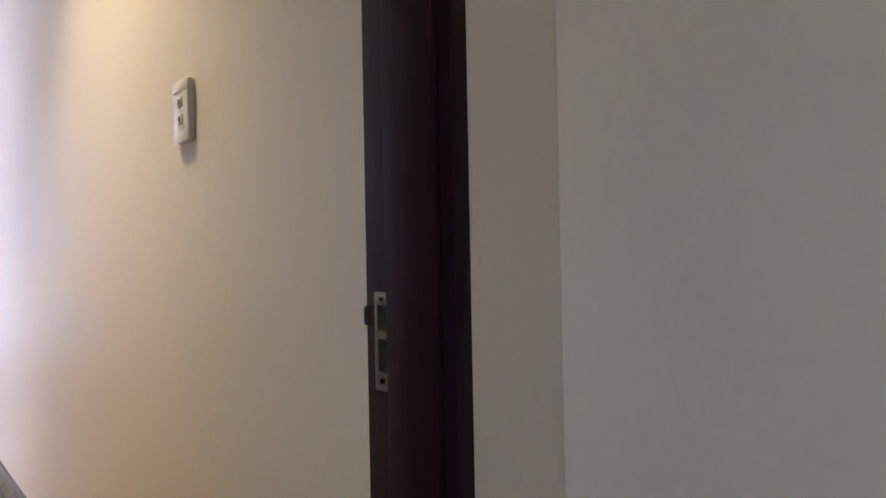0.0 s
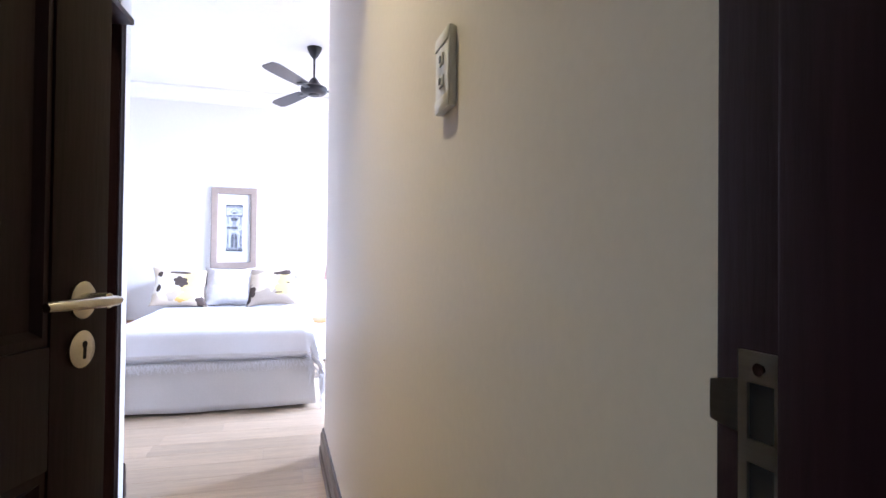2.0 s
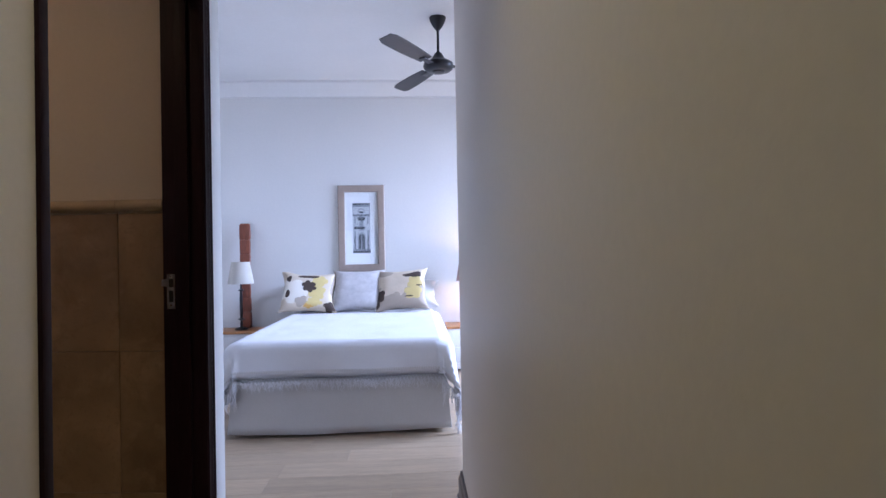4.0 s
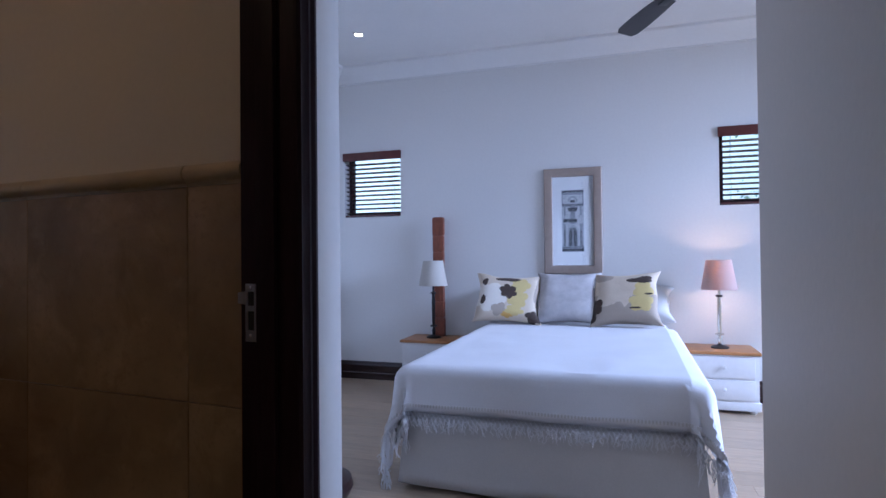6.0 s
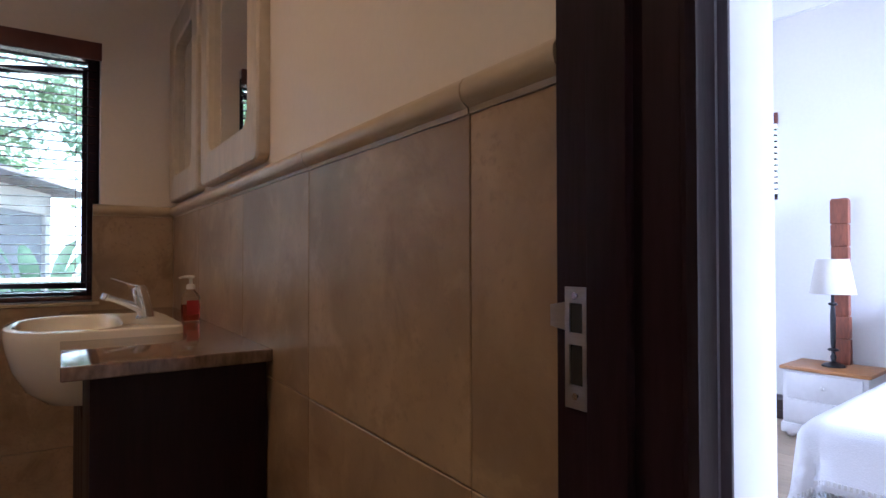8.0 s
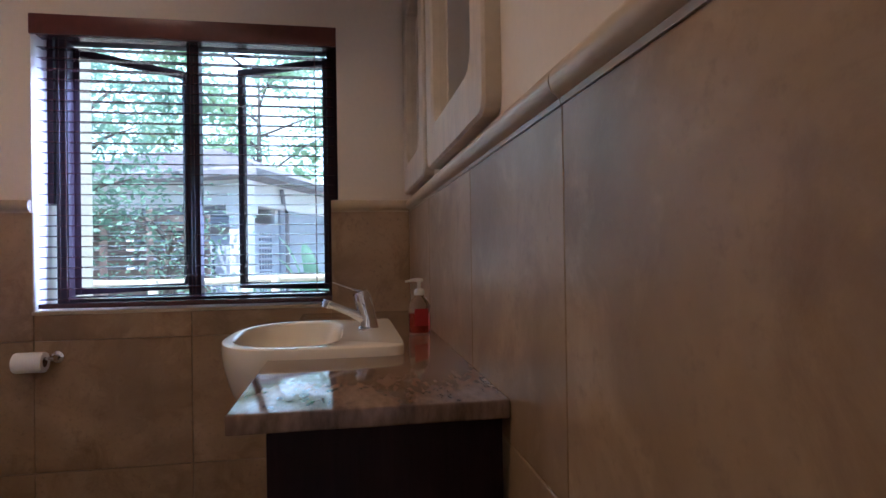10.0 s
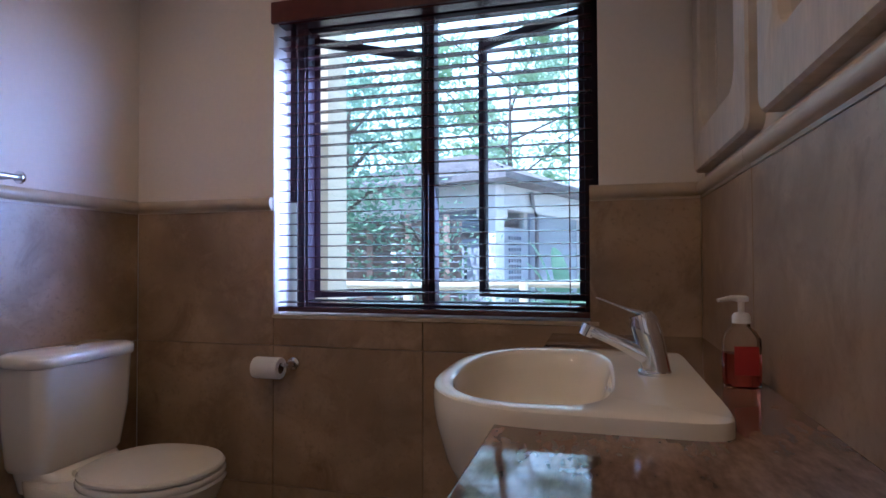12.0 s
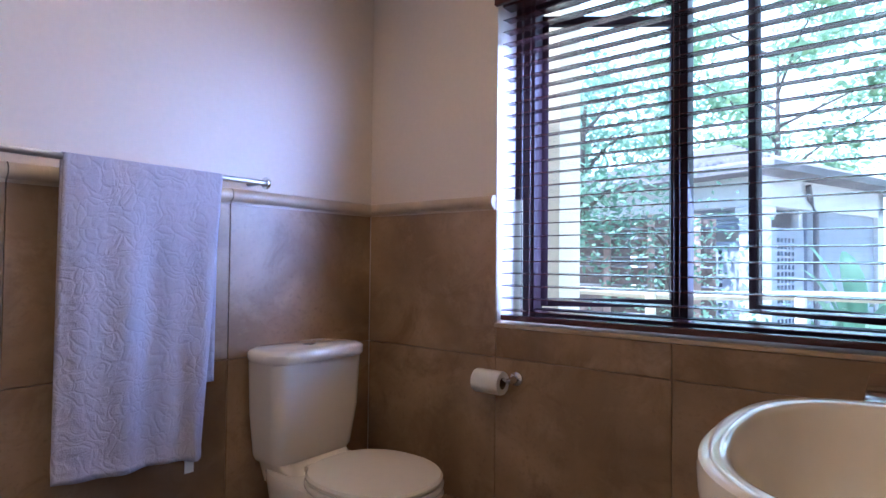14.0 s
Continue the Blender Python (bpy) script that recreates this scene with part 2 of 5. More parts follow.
PINKSHADE = bpy.data.materials.new("terracotta_fabric_shade")
_t, _p = nodes_of(PINKSHADE)
_p.inputs["Base Color"].default_value, _p.inputs["Roughness"].default_value = (0.55, 0.41, 0.37, 1), 0.9
_tr, _mx = _t.nodes.new("ShaderNodeBsdfTranslucent"), _t.nodes.new("ShaderNodeMixShader")
_tr.inputs[0].default_value = (0.80, 0.57, 0.49, 1)
_mx.inputs[0].default_value = 0.22
_t.links.new(_p.outputs[0], _mx.inputs[1])
_t.links.new(_tr.outputs[0], _mx.inputs[2])
_t.links.new(_mx.outputs[0], _t.nodes["Material Output"].inputs[0])


# ---- building helpers ----
def mesh_of(name, bm, mats, smooth=True):
    me = bpy.data.meshes.new(name)
    bm.normal_update()
    bm.to_mesh(me)
    bm.free()
    for m in mats if isinstance(mats, (list, tuple)) else [mats]:
        me.materials.append(m)
    if smooth:
        me.shade_smooth()
        me.set_sharp_from_angle(angle=radians(38))
    return me


def thing(name, label, category, m=HERE, group="", kind=""):
    ob = new(name)
    ob.empty_display_size = 0.1
    ob.matrix_world = m
    return tagged(ob, label, category, group, kind)


def part(name, bm, mat, parent, label="", m=None, smooth=True, kind=""):
    ob = new(name, mesh_of(name, bm, mat, smooth))
    ob.parent = parent
    if m is not None:
        ob.matrix_basis = m
    return tagged(ob, label, kind=kind)


def solo(name, bm, mat, label, category, m=HERE, group="", kind="", smooth=True):
    ob = new(name, mesh_of(name, bm, mat, smooth))
    ob.matrix_world = m
    return tagged(ob, label, category, group, kind)


def box(bm, x0, x1, y0, y1, z0, z1, mat=0):
    v = [bm.verts.new((x, y, z)) for z in (z0, z1) for y in (y0, y1) for x in (x0, x1)]
    fs = [bm.faces.new([v[i] for i in f]) for f in ((0, 2, 3, 1), (4, 5, 7, 6), (0, 1, 5, 4), (2, 6, 7, 3), (0, 4, 6, 2), (1, 3, 7, 5))]
    for f in fs:
        f.material_index = mat
    return v, fs


def boxes(*rows):
    bm = bmesh.new()
    for r in rows:
        box(bm, *r)
    return bm


def bevelled(bm, width=0.004, segments=2):
    bmesh.ops.bevel(bm, geom=bm.edges[:], offset=width, segments=segments, affect="EDGES", profile=0.6)
    return bm


def prism(bm, pts, z0, z1):
    lo, hi = [bm.verts.new((x, y, z0)) for x, y in pts], [bm.verts.new((x, y, z1)) for x, y in pts]
    bm.faces.new(lo[::-1])
    bm.faces.new(hi)
    for i in range(len(pts)):
        j = (i + 1) % len(pts)
        bm.faces.new((lo[i], lo[j], hi[j], hi[i]))


def rings(bm, loops, cap_lo=True, cap_hi=True, closed=False):
    """Joins loops of equally many points into a skin."""
    vs = [[bm.verts.new(p) for p in loop] for loop in loops]
    n = len(vs[0])
    pairs = list(zip(vs, vs[1:])) + ([(vs[-1], vs[0])] if closed else [])
    for a, b in pairs:
        for i in range(n):
            j = (i + 1) % n
            bm.faces.new((a[i], a[j], b[j], b[i]))
    if cap_lo and not closed:
        bm.faces.new(vs[0][::-1])
    if cap_hi and not closed:
        bm.faces.new(vs[-1])
    return vs


def lathe(bm, profile, x=0.0, y=0.0, seg=24, cap_lo=True, cap_hi=True):
    rings(bm, [[(x + r * math.cos(a), y + r * math.sin(a), z) for a in (2 * math.pi * k / seg for k in range(seg))] for r, z in profile], cap_lo, cap_hi)
    return bm


def tube(bm, pts, radii, seg=12, flat=1.0):
    """A rod along points, with a radius at each; flat squashes it across its second axis."""
    pts = [Vector(p) for p in pts]
    radii = radii if isinstance(radii, (list, tuple)) else [radii] * len(pts)
    loops = []
    for i, p in enumerate(pts):
        d = (pts[min(i + 1, len(pts) - 1)] - pts[max(i - 1, 0)]).normalized()
        up = Vector((0, 0, 1)) if abs(d.z) < 0.9 else Vector((1, 0, 0))
        a = d.cross(up).normalized()
        b = a.cross(d).normalized()
        loops.append([p + radii[i] * (math.cos(t) * a + flat * math.sin(t) * b) for t in (2 * math.pi * k / seg for k in range(seg))])
    rings(bm, loops)
    bmesh.ops.recalc_face_normals(bm, faces=bm.faces[:])
    return bm


def rounded(w, h, r, seg=6):
    """A rectangle with round corners about the origin."""
    pts = []
    for cx, cy, a0 in ((w / 2 - r, h / 2 - r, 0), (-w / 2 + r, h / 2 - r, 90), (-w / 2 + r, -h / 2 + r, 180), (w / 2 - r, -h / 2 + r, 270)):
        pts += [(cx + r * math.cos(radians(a0 + 90 * k / seg)), cy + r * math.sin(radians(a0 + 90 * k / seg))) for k in range(seg + 1)]
    return pts


def local(u, v, z=0.0):
    return tuple(ROOM @ Vector((u, v, z)))


# ---- structure: bedroom ----
CZ = 2.86                      # ceiling
U0, U1, V0 = -0.48, 4.6, -3.30  # left and right wall, front wall
W1, W2, WZ = (-0.41, 0.155), (2.78, 3.345), (1.485, 2.085)

solo("wall_north", boxes((-0.7, W1[0], 0, 0.22, 0, 3), (*W1, 0, 0.22, 0, WZ[0]), (*W1, 0, 0.22, WZ[1], 3), (W1[1], W2[0], 0, 0.22, 0, 3),
                         (*W2, 0, 0.22, 0, WZ[0]), (*W2, 0, 0.22, WZ[1], 3), (W2[1], 4.82, 0, 0.22, 0, 3)),
     BEDWALL, "off-white painted plaster wall behind the bed", "wall", ROOM, kind="structure", smooth=False)
solo("wall_west", boxes((-0.7, U0, -3.52, 0, 0, 3)), BEDWALL, "off-white painted bedroom side wall", "wall", ROOM, kind="structure", smooth=False)
solo("wall_east", boxes((U1, 4.82, -3.5, -2.5, 0, 3), (U1, 4.82, -2.5, -0.4, 2.6, 3), (U1, 4.82, -0.4, 0, 0, 3)), BEDWALL,
     "off-white painted wall with a wide patio opening", "wall", ROOM, kind="structure", smooth=False)
solo("wall_south", boxes((2.56, U1, -3.5, V0, 0, 3)), BEDWALL, "off-white painted bedroom wall beside the passage", "wall", ROOM, kind="structure", smooth=False)
# passage wall, with a softly rounded plaster corner
bm = bmesh.new()
arc = [(2.40 + 0.03 - 0.03 * math.cos(radians(a)), V0 - 0.03 + 0.03 * math.sin(radians(a))) for a in range(0, 91, 15)]
prism(bm, [(2.40, -6.29), (2.56, -6.29), (2.56, V0)] + arc[::-1], 0, 3)
bmesh.ops.recalc_face_normals(bm, faces=bm.faces[:])
solo("wall_passage", bm, PLASTER, "cream painted plaster wall of the passage", "wall", ROOM, kind="structure")
# wall between bathroom and bedroom, and its end in the passage
solo("wall_divider", boxes((-2.9, -0.170, 4.40, 4.53, 0, 3)), BEDWALL, "white painted wall between bedroom and bathroom", "wall", kind="structure", smooth=False)
bm = bmesh.new()
A, C = local(1.47, -4.65), local(1.47, -6.29)
prism(bm, [(-0.285, 3.50), (-0.285, 2.2), (C[0] - 0.6, C[1]), (C[0], C[1]), (-0.085, 3.50)], 0, 3)
bmesh.ops.recalc_face_normals(bm, faces=bm.faces[:])
box(bm, -0.285, -0.18, 3.50, 4.384, 2.14, 3)
solo("wall_bathroom_door", bm, PLASTER, "cream painted wall around the bathroom doorway", "wall", kind="structure", smooth=False)

# entry wall and hall
solo("wall_entry", boxes((1.0, 1.53, -6.42, -6.29, 0, 3), (1.53, 2.415, -6.42, -6.29, 2.12, 3), (2.415, 2.64, -6.42, -6.292, 0, 3)), PLASTER,
     "cream painted wall around the entry doorway", "wall", ROOM, kind="structure", smooth=False)
solo("wall_hall_east", boxes((2.595, 2.74, -8.8, -6.421, 0, 3)), PLASTER, "cream painted hall wall", "wall", ROOM, kind="structure", smooth=False)
# the gap in the west wall is invented, to let the hall fill lamp in
solo("wall_hall_west", boxes((0.3, 0.45, -8.8, -8.1, 0, 3), (0.3, 0.45, -8.1, -7.2, 0, 0.9), (0.3, 0.45, -8.1, -7.2, 2.2, 3), (0.3, 0.45, -7.2, -6.29, 0, 3), (0.45, 1.0, -6.44, -6.29, 0, 3)), PLASTER, "cream painted hall wall with an opening added for the fill lamp", "wall", ROOM, kind="structure", smooth=False)
solo("wall_hall_south", boxes((0.3, 2.74, -8.95, -8.8, 0, 3)), PLASTER,
     "cream painted end wall of the hall", "wall", ROOM, kind="structure", smooth=False)

# ceilings and floors
solo("ceiling", boxes((-0.7, 4.82, -9.0, 0.22, CZ, CZ + 0.1)), CEIL, "white painted plaster ceiling", "ceiling", ROOM, kind="structure", smooth=False)
solo("ceiling_bathroom", boxes((-3.05, -0.1, 2.1, 4.45, 2.72, 2.80)), CEIL, "white painted bathroom ceiling", "ceiling", kind="structure", smooth=False)
floor = solo("floor", boxes((0.3, 2.74, -8.95, -3.5, -0.12, -0.008), (-0.7, 4.82, -3.5, 0.0, -0.12, -0.008)), UNDERLAY, "pale oak laminate plank floor", "floor", ROOM, kind="structure", smooth=False)
solo("floor_bathroom", boxes((-2.9, -0.2, 2.2, 4.4, -0.1, -0.002)), BATHFLOOR, "brown tiled bathroom floor", "floor", kind="structure", smooth=False)

# cornice
def cornice(u0, v0, u1, v1, name="trim_cornice"):
    """A coved cornice along a wall; the room lies to the left of the way from the first point to the second."""
    prof = [(0, 0), (0.012, 0), (0.012, 0.012), (0.02, 0.018), (0.045, 0.05), (0.085, 0.09), (0.125, 0.112), (0.135, 0.118), (0.135, 0.14), (0, 0.14)]
    d = Vector((u1 - u0, v1 - v0, 0))
    n = Vector((-d.y, d.x, 0)).normalized()
    bm = bmesh.new()
    rings(bm, [[Vector((u, v, 2.72 + z)) + n * o for o, z in prof] for u, v in ((u0, v0), (u1, v1))])
    bmesh.ops.recalc_face_normals(bm, faces=bm.faces[:])
    solo(name, bm, CEIL, "white moulded plaster cornice", "cornice", ROOM, kind="structure")


cornice(4.6, 0, -0.48, 0)
cornice(-0.48, 0, -0.48, -3.4)
cornice(4.6, -3.3, 4.6, 0)


def skirting(u0, v0, u1, v1, m=ROOM):
    prof = [(0, 0), (0.026, 0), (0.026, 0.055), (0.019, 0.063), (0.019, 0.125), (0.013, 0.138), (0.010, 0.155), (0, 0.16)]
    d = Vector((u1 - u0, v1 - v0, 0))
    n = Vector((-d.y, d.x, 0)).normalized()
    bm = bmesh.new()
    rings(bm, [[Vector((u, v, z)) + n * o for o, z in prof] for u, v in ((u0, v0), (u1, v1))])
    bmesh.ops.recalc_face_normals(bm, faces=bm.faces[:])
    solo("baseboard", bm, SKIRTWOOD, "dark brown moulded timber skirting", "skirting", m, kind="structure", smooth=False)


skirting(4.6, -0.001, -0.48, -0.001)
skirting(-0.479, 0, -0.479, -3.3)
skirting(2.401, -6.29, 2.401, V0 + 0.005)
skirting(2.405, V0 + 0.001, 4.6, V0 + 0.001)
skirting(-2.3, 4.531, -0.165, 4.531, HERE)


# ---- structure: bathroom ----
BX, BY0, BY1 = -2.77, 2.36, 4.372      # faces of the tiles
WY, WZB = (2.942, 4.08), (0.905, 2.02)
solo("wall_bathroom_window", boxes((-3.0, BX - 0.012, 2.1, WY[0], 0, 3), (-3.0, BX - 0.012, *WY, 0, WZB[0]), (-3.0, BX - 0.012, *WY, WZB[1], 3), (-3.0, BX - 0.012, WY[1], 4.53, 0, 3)),
     PLASTER, "cream painted wall with a large window", "wall", kind="structure", smooth=False)
solo("wall_bathroom_south", boxes((-2.782, -0.2, 2.2, BY0 - 0.012, 0, 3)), PLASTER, "cream painted bathroom wall above tiles", "wall", kind="structure", smooth=False)
solo("wall_bathroom_mirror", boxes((-2.782, -0.20, BY1 + 0.012, 4.399, 0, 3)), PLASTER, "cream painted bathroom wall behind mirrors", "wall", kind="structure", smooth=False)


def dado(p0, p1, n):
    prof = [(0, 1.2785), (0.013, 1.2785), (0.014, 1.286), (0.019, 1.289), (0.025, 1.295), (0.028, 1.305), (0.027, 1.314), (0.021, 1.323), (0.012, 1.3275), (0, 1.329)]
    bm = bmesh.new()
    rings(bm, [[Vector((p[0], p[1], z)) + Vector((n[0], n[1], 0)) * o for o, z in prof] for p in (p0, p1)])
    bmesh.ops.recalc_face_normals(bm, faces=bm.faces[:])
    solo("trim_dado", bm, DADO, "cream ceramic rounded dado trim", "dado trim", kind="structure")


e = 0.011
for a, b in ((-0.305, -0.470), (-0.473, -1.0445), (-1.0475, -1.5685), (-1.5715, -2.1945), (-2.1975, -2.76)):
    dado((a, BY1 + e), (b, BY1 + e), (0, -1))
dado((BX - e, BY0 - 0.01), (BX - e, WY[0] - 0.002), (1, 0))
dado((BX - e, 4.052), (BX - e, BY1 + 0.01), (1, 0))
for a, b in ((-0.32, -0.44), (-0.443, -1.016), (-1.019, -1.59), (-1.593, -2.1635), (-2.1665, -2.76)):
    dado((a, BY0 - e), (b, BY0 - e), (0, 1))


# ---- doors ----
def strike_plate(parent, m):
    """A steel lock keeper with two cut-outs, lying in x-z and facing -y; its lip points to -x."""
    bm = boxes((-0.014, -0.008, -0.0028, 0, -0.06, 0.06), (0.009, 0.014, -0.0028, 0, -0.06, 0.06), (-0.008, 0.009, -0.0028, 0, 0.044, 0.06),
               (-0.008, 0.009, -0.0028, 0, 0.003, 0.0145), (-0.008, 0.009, -0.0028, 0, -0.06, -0.037))
    bmesh.ops.remove_doubles(bm, verts=bm.verts[:], dist=0.00005)
    pl = part("strike_plate", bm, STEEL, parent, "steel strike plate", m, smooth=False)
    for z0, z1 in ((0.0148, 0.0438), (-0.0368, 0.0028)):
        part("keep_hole", boxes((-0.0078, 0.0088, -0.0012, -0.0004, z0, z1)), BLACKHOLE, pl, "dark bolt recess")
    bm = bmesh.new()
    rings(bm, [[(-0.014 - 0.017 * k / 4, -0.0028 - 0.0016 * k + 0.0002 * k * k, z) for z in (0.0165 + 0.0008 * k, 0.0445 - 0.0008 * k)]
               + [(-0.014 - 0.017 * k / 4, -0.0008 - 0.0016 * k + 0.0002 * k * k, z) for z in (0.0445 - 0.0008 * k, 0.0165 + 0.0008 * k)] for k in range(5)])
    bmesh.ops.recalc_face_normals(bm, faces=bm.faces[:])
    part("lip", bm, STEEL, pl)
    for z in (0.0515, -0.0475):
        bm = bmesh.new()
        lathe(bm, [(0.004, 0), (0.0035, 0.0012)], seg=10)
        bmesh.ops.rotate(bm, verts=bm.verts[:], cent=(0, 0, 0), matrix=Matrix.Rotation(radians(90), 3, "X"))
        bmesh.ops.translate(bm, verts=bm.verts[:], vec=(0, -0.0028, z))
        part("screw", bm, CHROME, pl)
    return pl


# bathroom door frame: far jamb, near jamb, head and casings
fr = thing("door_frame", "dark stained timber frame of the bathroom doorway", "door frame", kind="structure")
fr.name = "door_1"
part("far_jamb", bevelled(boxes((-0.303, -0.16, 4.357, 4.383, 0, 2.12)), 0.003), DARKWOOD, fr)
part("door_stop", bevelled(boxes((-0.252, -0.205, 4.344, 4.3565, 0, 2.09)), 0.003), DARKWOOD, fr)
part("near_jamb", bevelled(boxes((-0.303, -0.075, 3.50, 3.526, 0, 2.12)), 0.003), DARKWOOD, fr)
part("head_jamb", bevelled(boxes((-0.303, -0.10, 3.526, 4.357, 2.094, 2.12)), 0.003), DARKWOOD, fr)
bm = bmesh.new()
prof = [(0, 0), (0.0, 0.012), (0.006, 0.018), (0.016, 0.015), (0.030, 0.020), (0.044, 0.014), (0.054, 0.018), (0.068, 0.012), (0.070, 0)]
rings(bm, [[(-0.168 + o, 4.358 + y, z) for y, o in prof] for z in (0, 2.17)])
bmesh.ops.recalc_face_normals(bm, faces=bm.faces[:])
part("casing", bm, DARKWOOD, fr)
part("head_casing", bevelled(boxes((-0.168, -0.150, 3.44, 4.357, 2.105, 2.17)), 0.004), DARKWOOD, fr)
strike_plate(fr, pose(-0.274, 4.3565, 1.003))

# entry door frame
fr = thing("door_2", "dark stained timber frame of the entry doorway", "door frame", ROOM, kind="structure")
part("lock_jamb", bevelled(boxes((2.388, 2.414, -6.423, -6.268, 0, 2.12)), 0.003), DARKWOOD, fr)
part("door_stop", bevelled(boxes((2.374, 2.3875, -6.405, -6.322, 0, 2.09)), 0.003), DARKWOOD, fr)
part("hinge_jamb", bevelled(boxes((1.532, 1.558, -6.423, -6.268, 0, 2.12)), 0.003), DARKWOOD, fr)
part("head_jamb", bevelled(boxes((1.558, 2.388, -6.423, -6.268, 2.094, 2.12)), 0.003), DARKWOOD, fr)
strike_plate(fr, pose(2.3875, -6.302, 1.004, 0, 0, -90))

# entry door leaf, standing open
leaf = thing("panel_door", "dark stained panelled timber door standing open", "door", ROOM @ pose(1.603, -6.352, 0.01, 0, 0, 90 - 18.5))
LW, LH, LT = 0.83, 2.06, 0.04
for nm, r in (("hinge_stile", (0, 0.105, 0, LH)), ("lock_stile", (LW - 0.115, LW, 0, LH)), ("bottom_rail", (0.105, LW - 0.115, 0, 0.22)), ("lock_rail", (0.105, LW - 0.115, 0.82, 0.98)), ("top_rail", (0.105, LW - 0.115, LH - 0.12, LH))):
    part(nm, bevelled(boxes((r[0], r[1], -LT, 0, r[2], r[3])), 0.003), DARKWOOD, leaf)
for z0, z1 in ((0.22, 0.82), (0.98, LH - 0.12)):
    bm = bmesh.new()
    x0, x1 = 0.105, LW - 0.115
    for s, y in ((1, 0), (-1, -LT)):
        lp = lambda d, o: [(x0 + d, y - s * o, z0 + d), (x1 - d, y - s * o, z0 + d), (x1 - d, y - s * o, z1 - d), (x0 + d, y - s * o, z1 - d)]
        rings(bm, [lp(0, 0.004), lp(0.012, 0.002), lp(0.022, 0.012), lp(0.05, 0.012), lp(0.075, 0.006)], False, True)
    bmesh.ops.recalc_face_normals(bm, faces=bm.faces[:])
    part("panel", bm, DARKWOOD, leaf)


def on_leaf(bm, x, z):
    """Turns what is built along +z so that it stands out of the leaf's passage face."""
    bmesh.ops.rotate(bm, verts=bm.verts[:], cent=(0, 0, 0), matrix=Matrix.Rotation(radians(90), 3, "X"))
    bmesh.ops.translate(bm, verts=bm.verts[:], vec=(x, -LT, z))
    return bm


LX, LZ = 0.770, 1.036
hd = part("door_handle", on_leaf(lathe(bmesh.new(), [(0.026, 0), (0.026, 0.006), (0.022, 0.009), (0.0105, 0.010), (0.0105, 0.042), (0.006, 0.045)], seg=32), LX, LZ), NICKEL, leaf, "satin nickel lever handle on a round rose")
bm = bmesh.new()
tube(bm, [(LX + 0.012, -LT - 0.046, LZ), (LX, -LT - 0.05, LZ), (LX - 0.03, -LT - 0.052, LZ), (LX - 0.11, -LT - 0.048, LZ + 0.001), (LX - 0.122, -LT - 0.044, LZ)], [0.008, 0.010, 0.0105, 0.010, 0.008], 14, 0.7)
part("lever", bm, NICKEL, hd)
es = part("escutcheon", on_leaf(lathe(bmesh.new(), [(0.026, 0), (0.026, 0.005), (0.022, 0.008), (0.0, 0.0081)], seg=32, cap_hi=False), LX, LZ - 0.068), NICKEL, leaf, "round satin nickel keyhole rose")
part("keyhole", on_leaf(boxes((-0.0028, 0.0028, -0.013, 0.006, 0.0082, 0.0086)), LX, LZ - 0.068), BLACKHOLE, es)
part("keyhole", on_leaf(lathe(bmesh.new(), [(0.0048, 0.0082), (0.0048, 0.0087)], 0, 0.007, 16), LX, LZ - 0.068), BLACKHOLE, es)


# ---- light switch ----
sw = thing("light_switch", "white plastic two-button switch on the passage wall", "light switch", ROOM @ pose(2.3998, -5.688, 1.398, 0, 0, -90))
bm = bmesh.new()
lp = lambda s, y, b=0.0: [(x, y, z) for x, z in rounded(0.076 - 2 * s, 0.122 - 2 * s, 0.006)]
rings(bm, [lp(0, 0), lp(0, -0.009), lp(0.003, -0.012)])
bmesh.ops.recalc_face_normals(bm, faces=bm.faces[:])
part("cover_plate", bm, PLASTIC, sw)
for z0, z1 in ((0.040, 0.0605), (-0.0605, -0.040)):
    bm = bmesh.new()
    loops = []
    for k in range(7):
        a = k / 6
        zz = z0 + (z1 - z0) * a
        out = 0.0095 + 0.0025 * math.sin(math.pi * (1 - a if z0 > 0 else a) * 0.6 + 0.3)
        loops.append([(-0.0375, -0.004, zz), (-0.0375, -out, zz), (-0.034, -out - 0.002, zz), (0.034, -out - 0.002, zz), (0.0375, -out, zz), (0.0375, -0.004, zz)])
    rings(bm, loops)
    bmesh.ops.recalc_face_normals(bm, faces=bm.faces[:])
    part("end_cap", bm, PLASTIC, sw)
for z in (0.018, -0.016):
    bt = part("rocker", bevelled(boxes((-0.011, 0.011, -0.0145, -0.0115, z - 0.009, z + 0.009)), 0.0015), PLASTIC, sw)
    part("marker", bevelled(boxes((-0.0045, 0.0045, -0.0162, -0.0146, z - 0.005, z + 0.005)), 0.0008), INKMID, bt, "grey button mark")


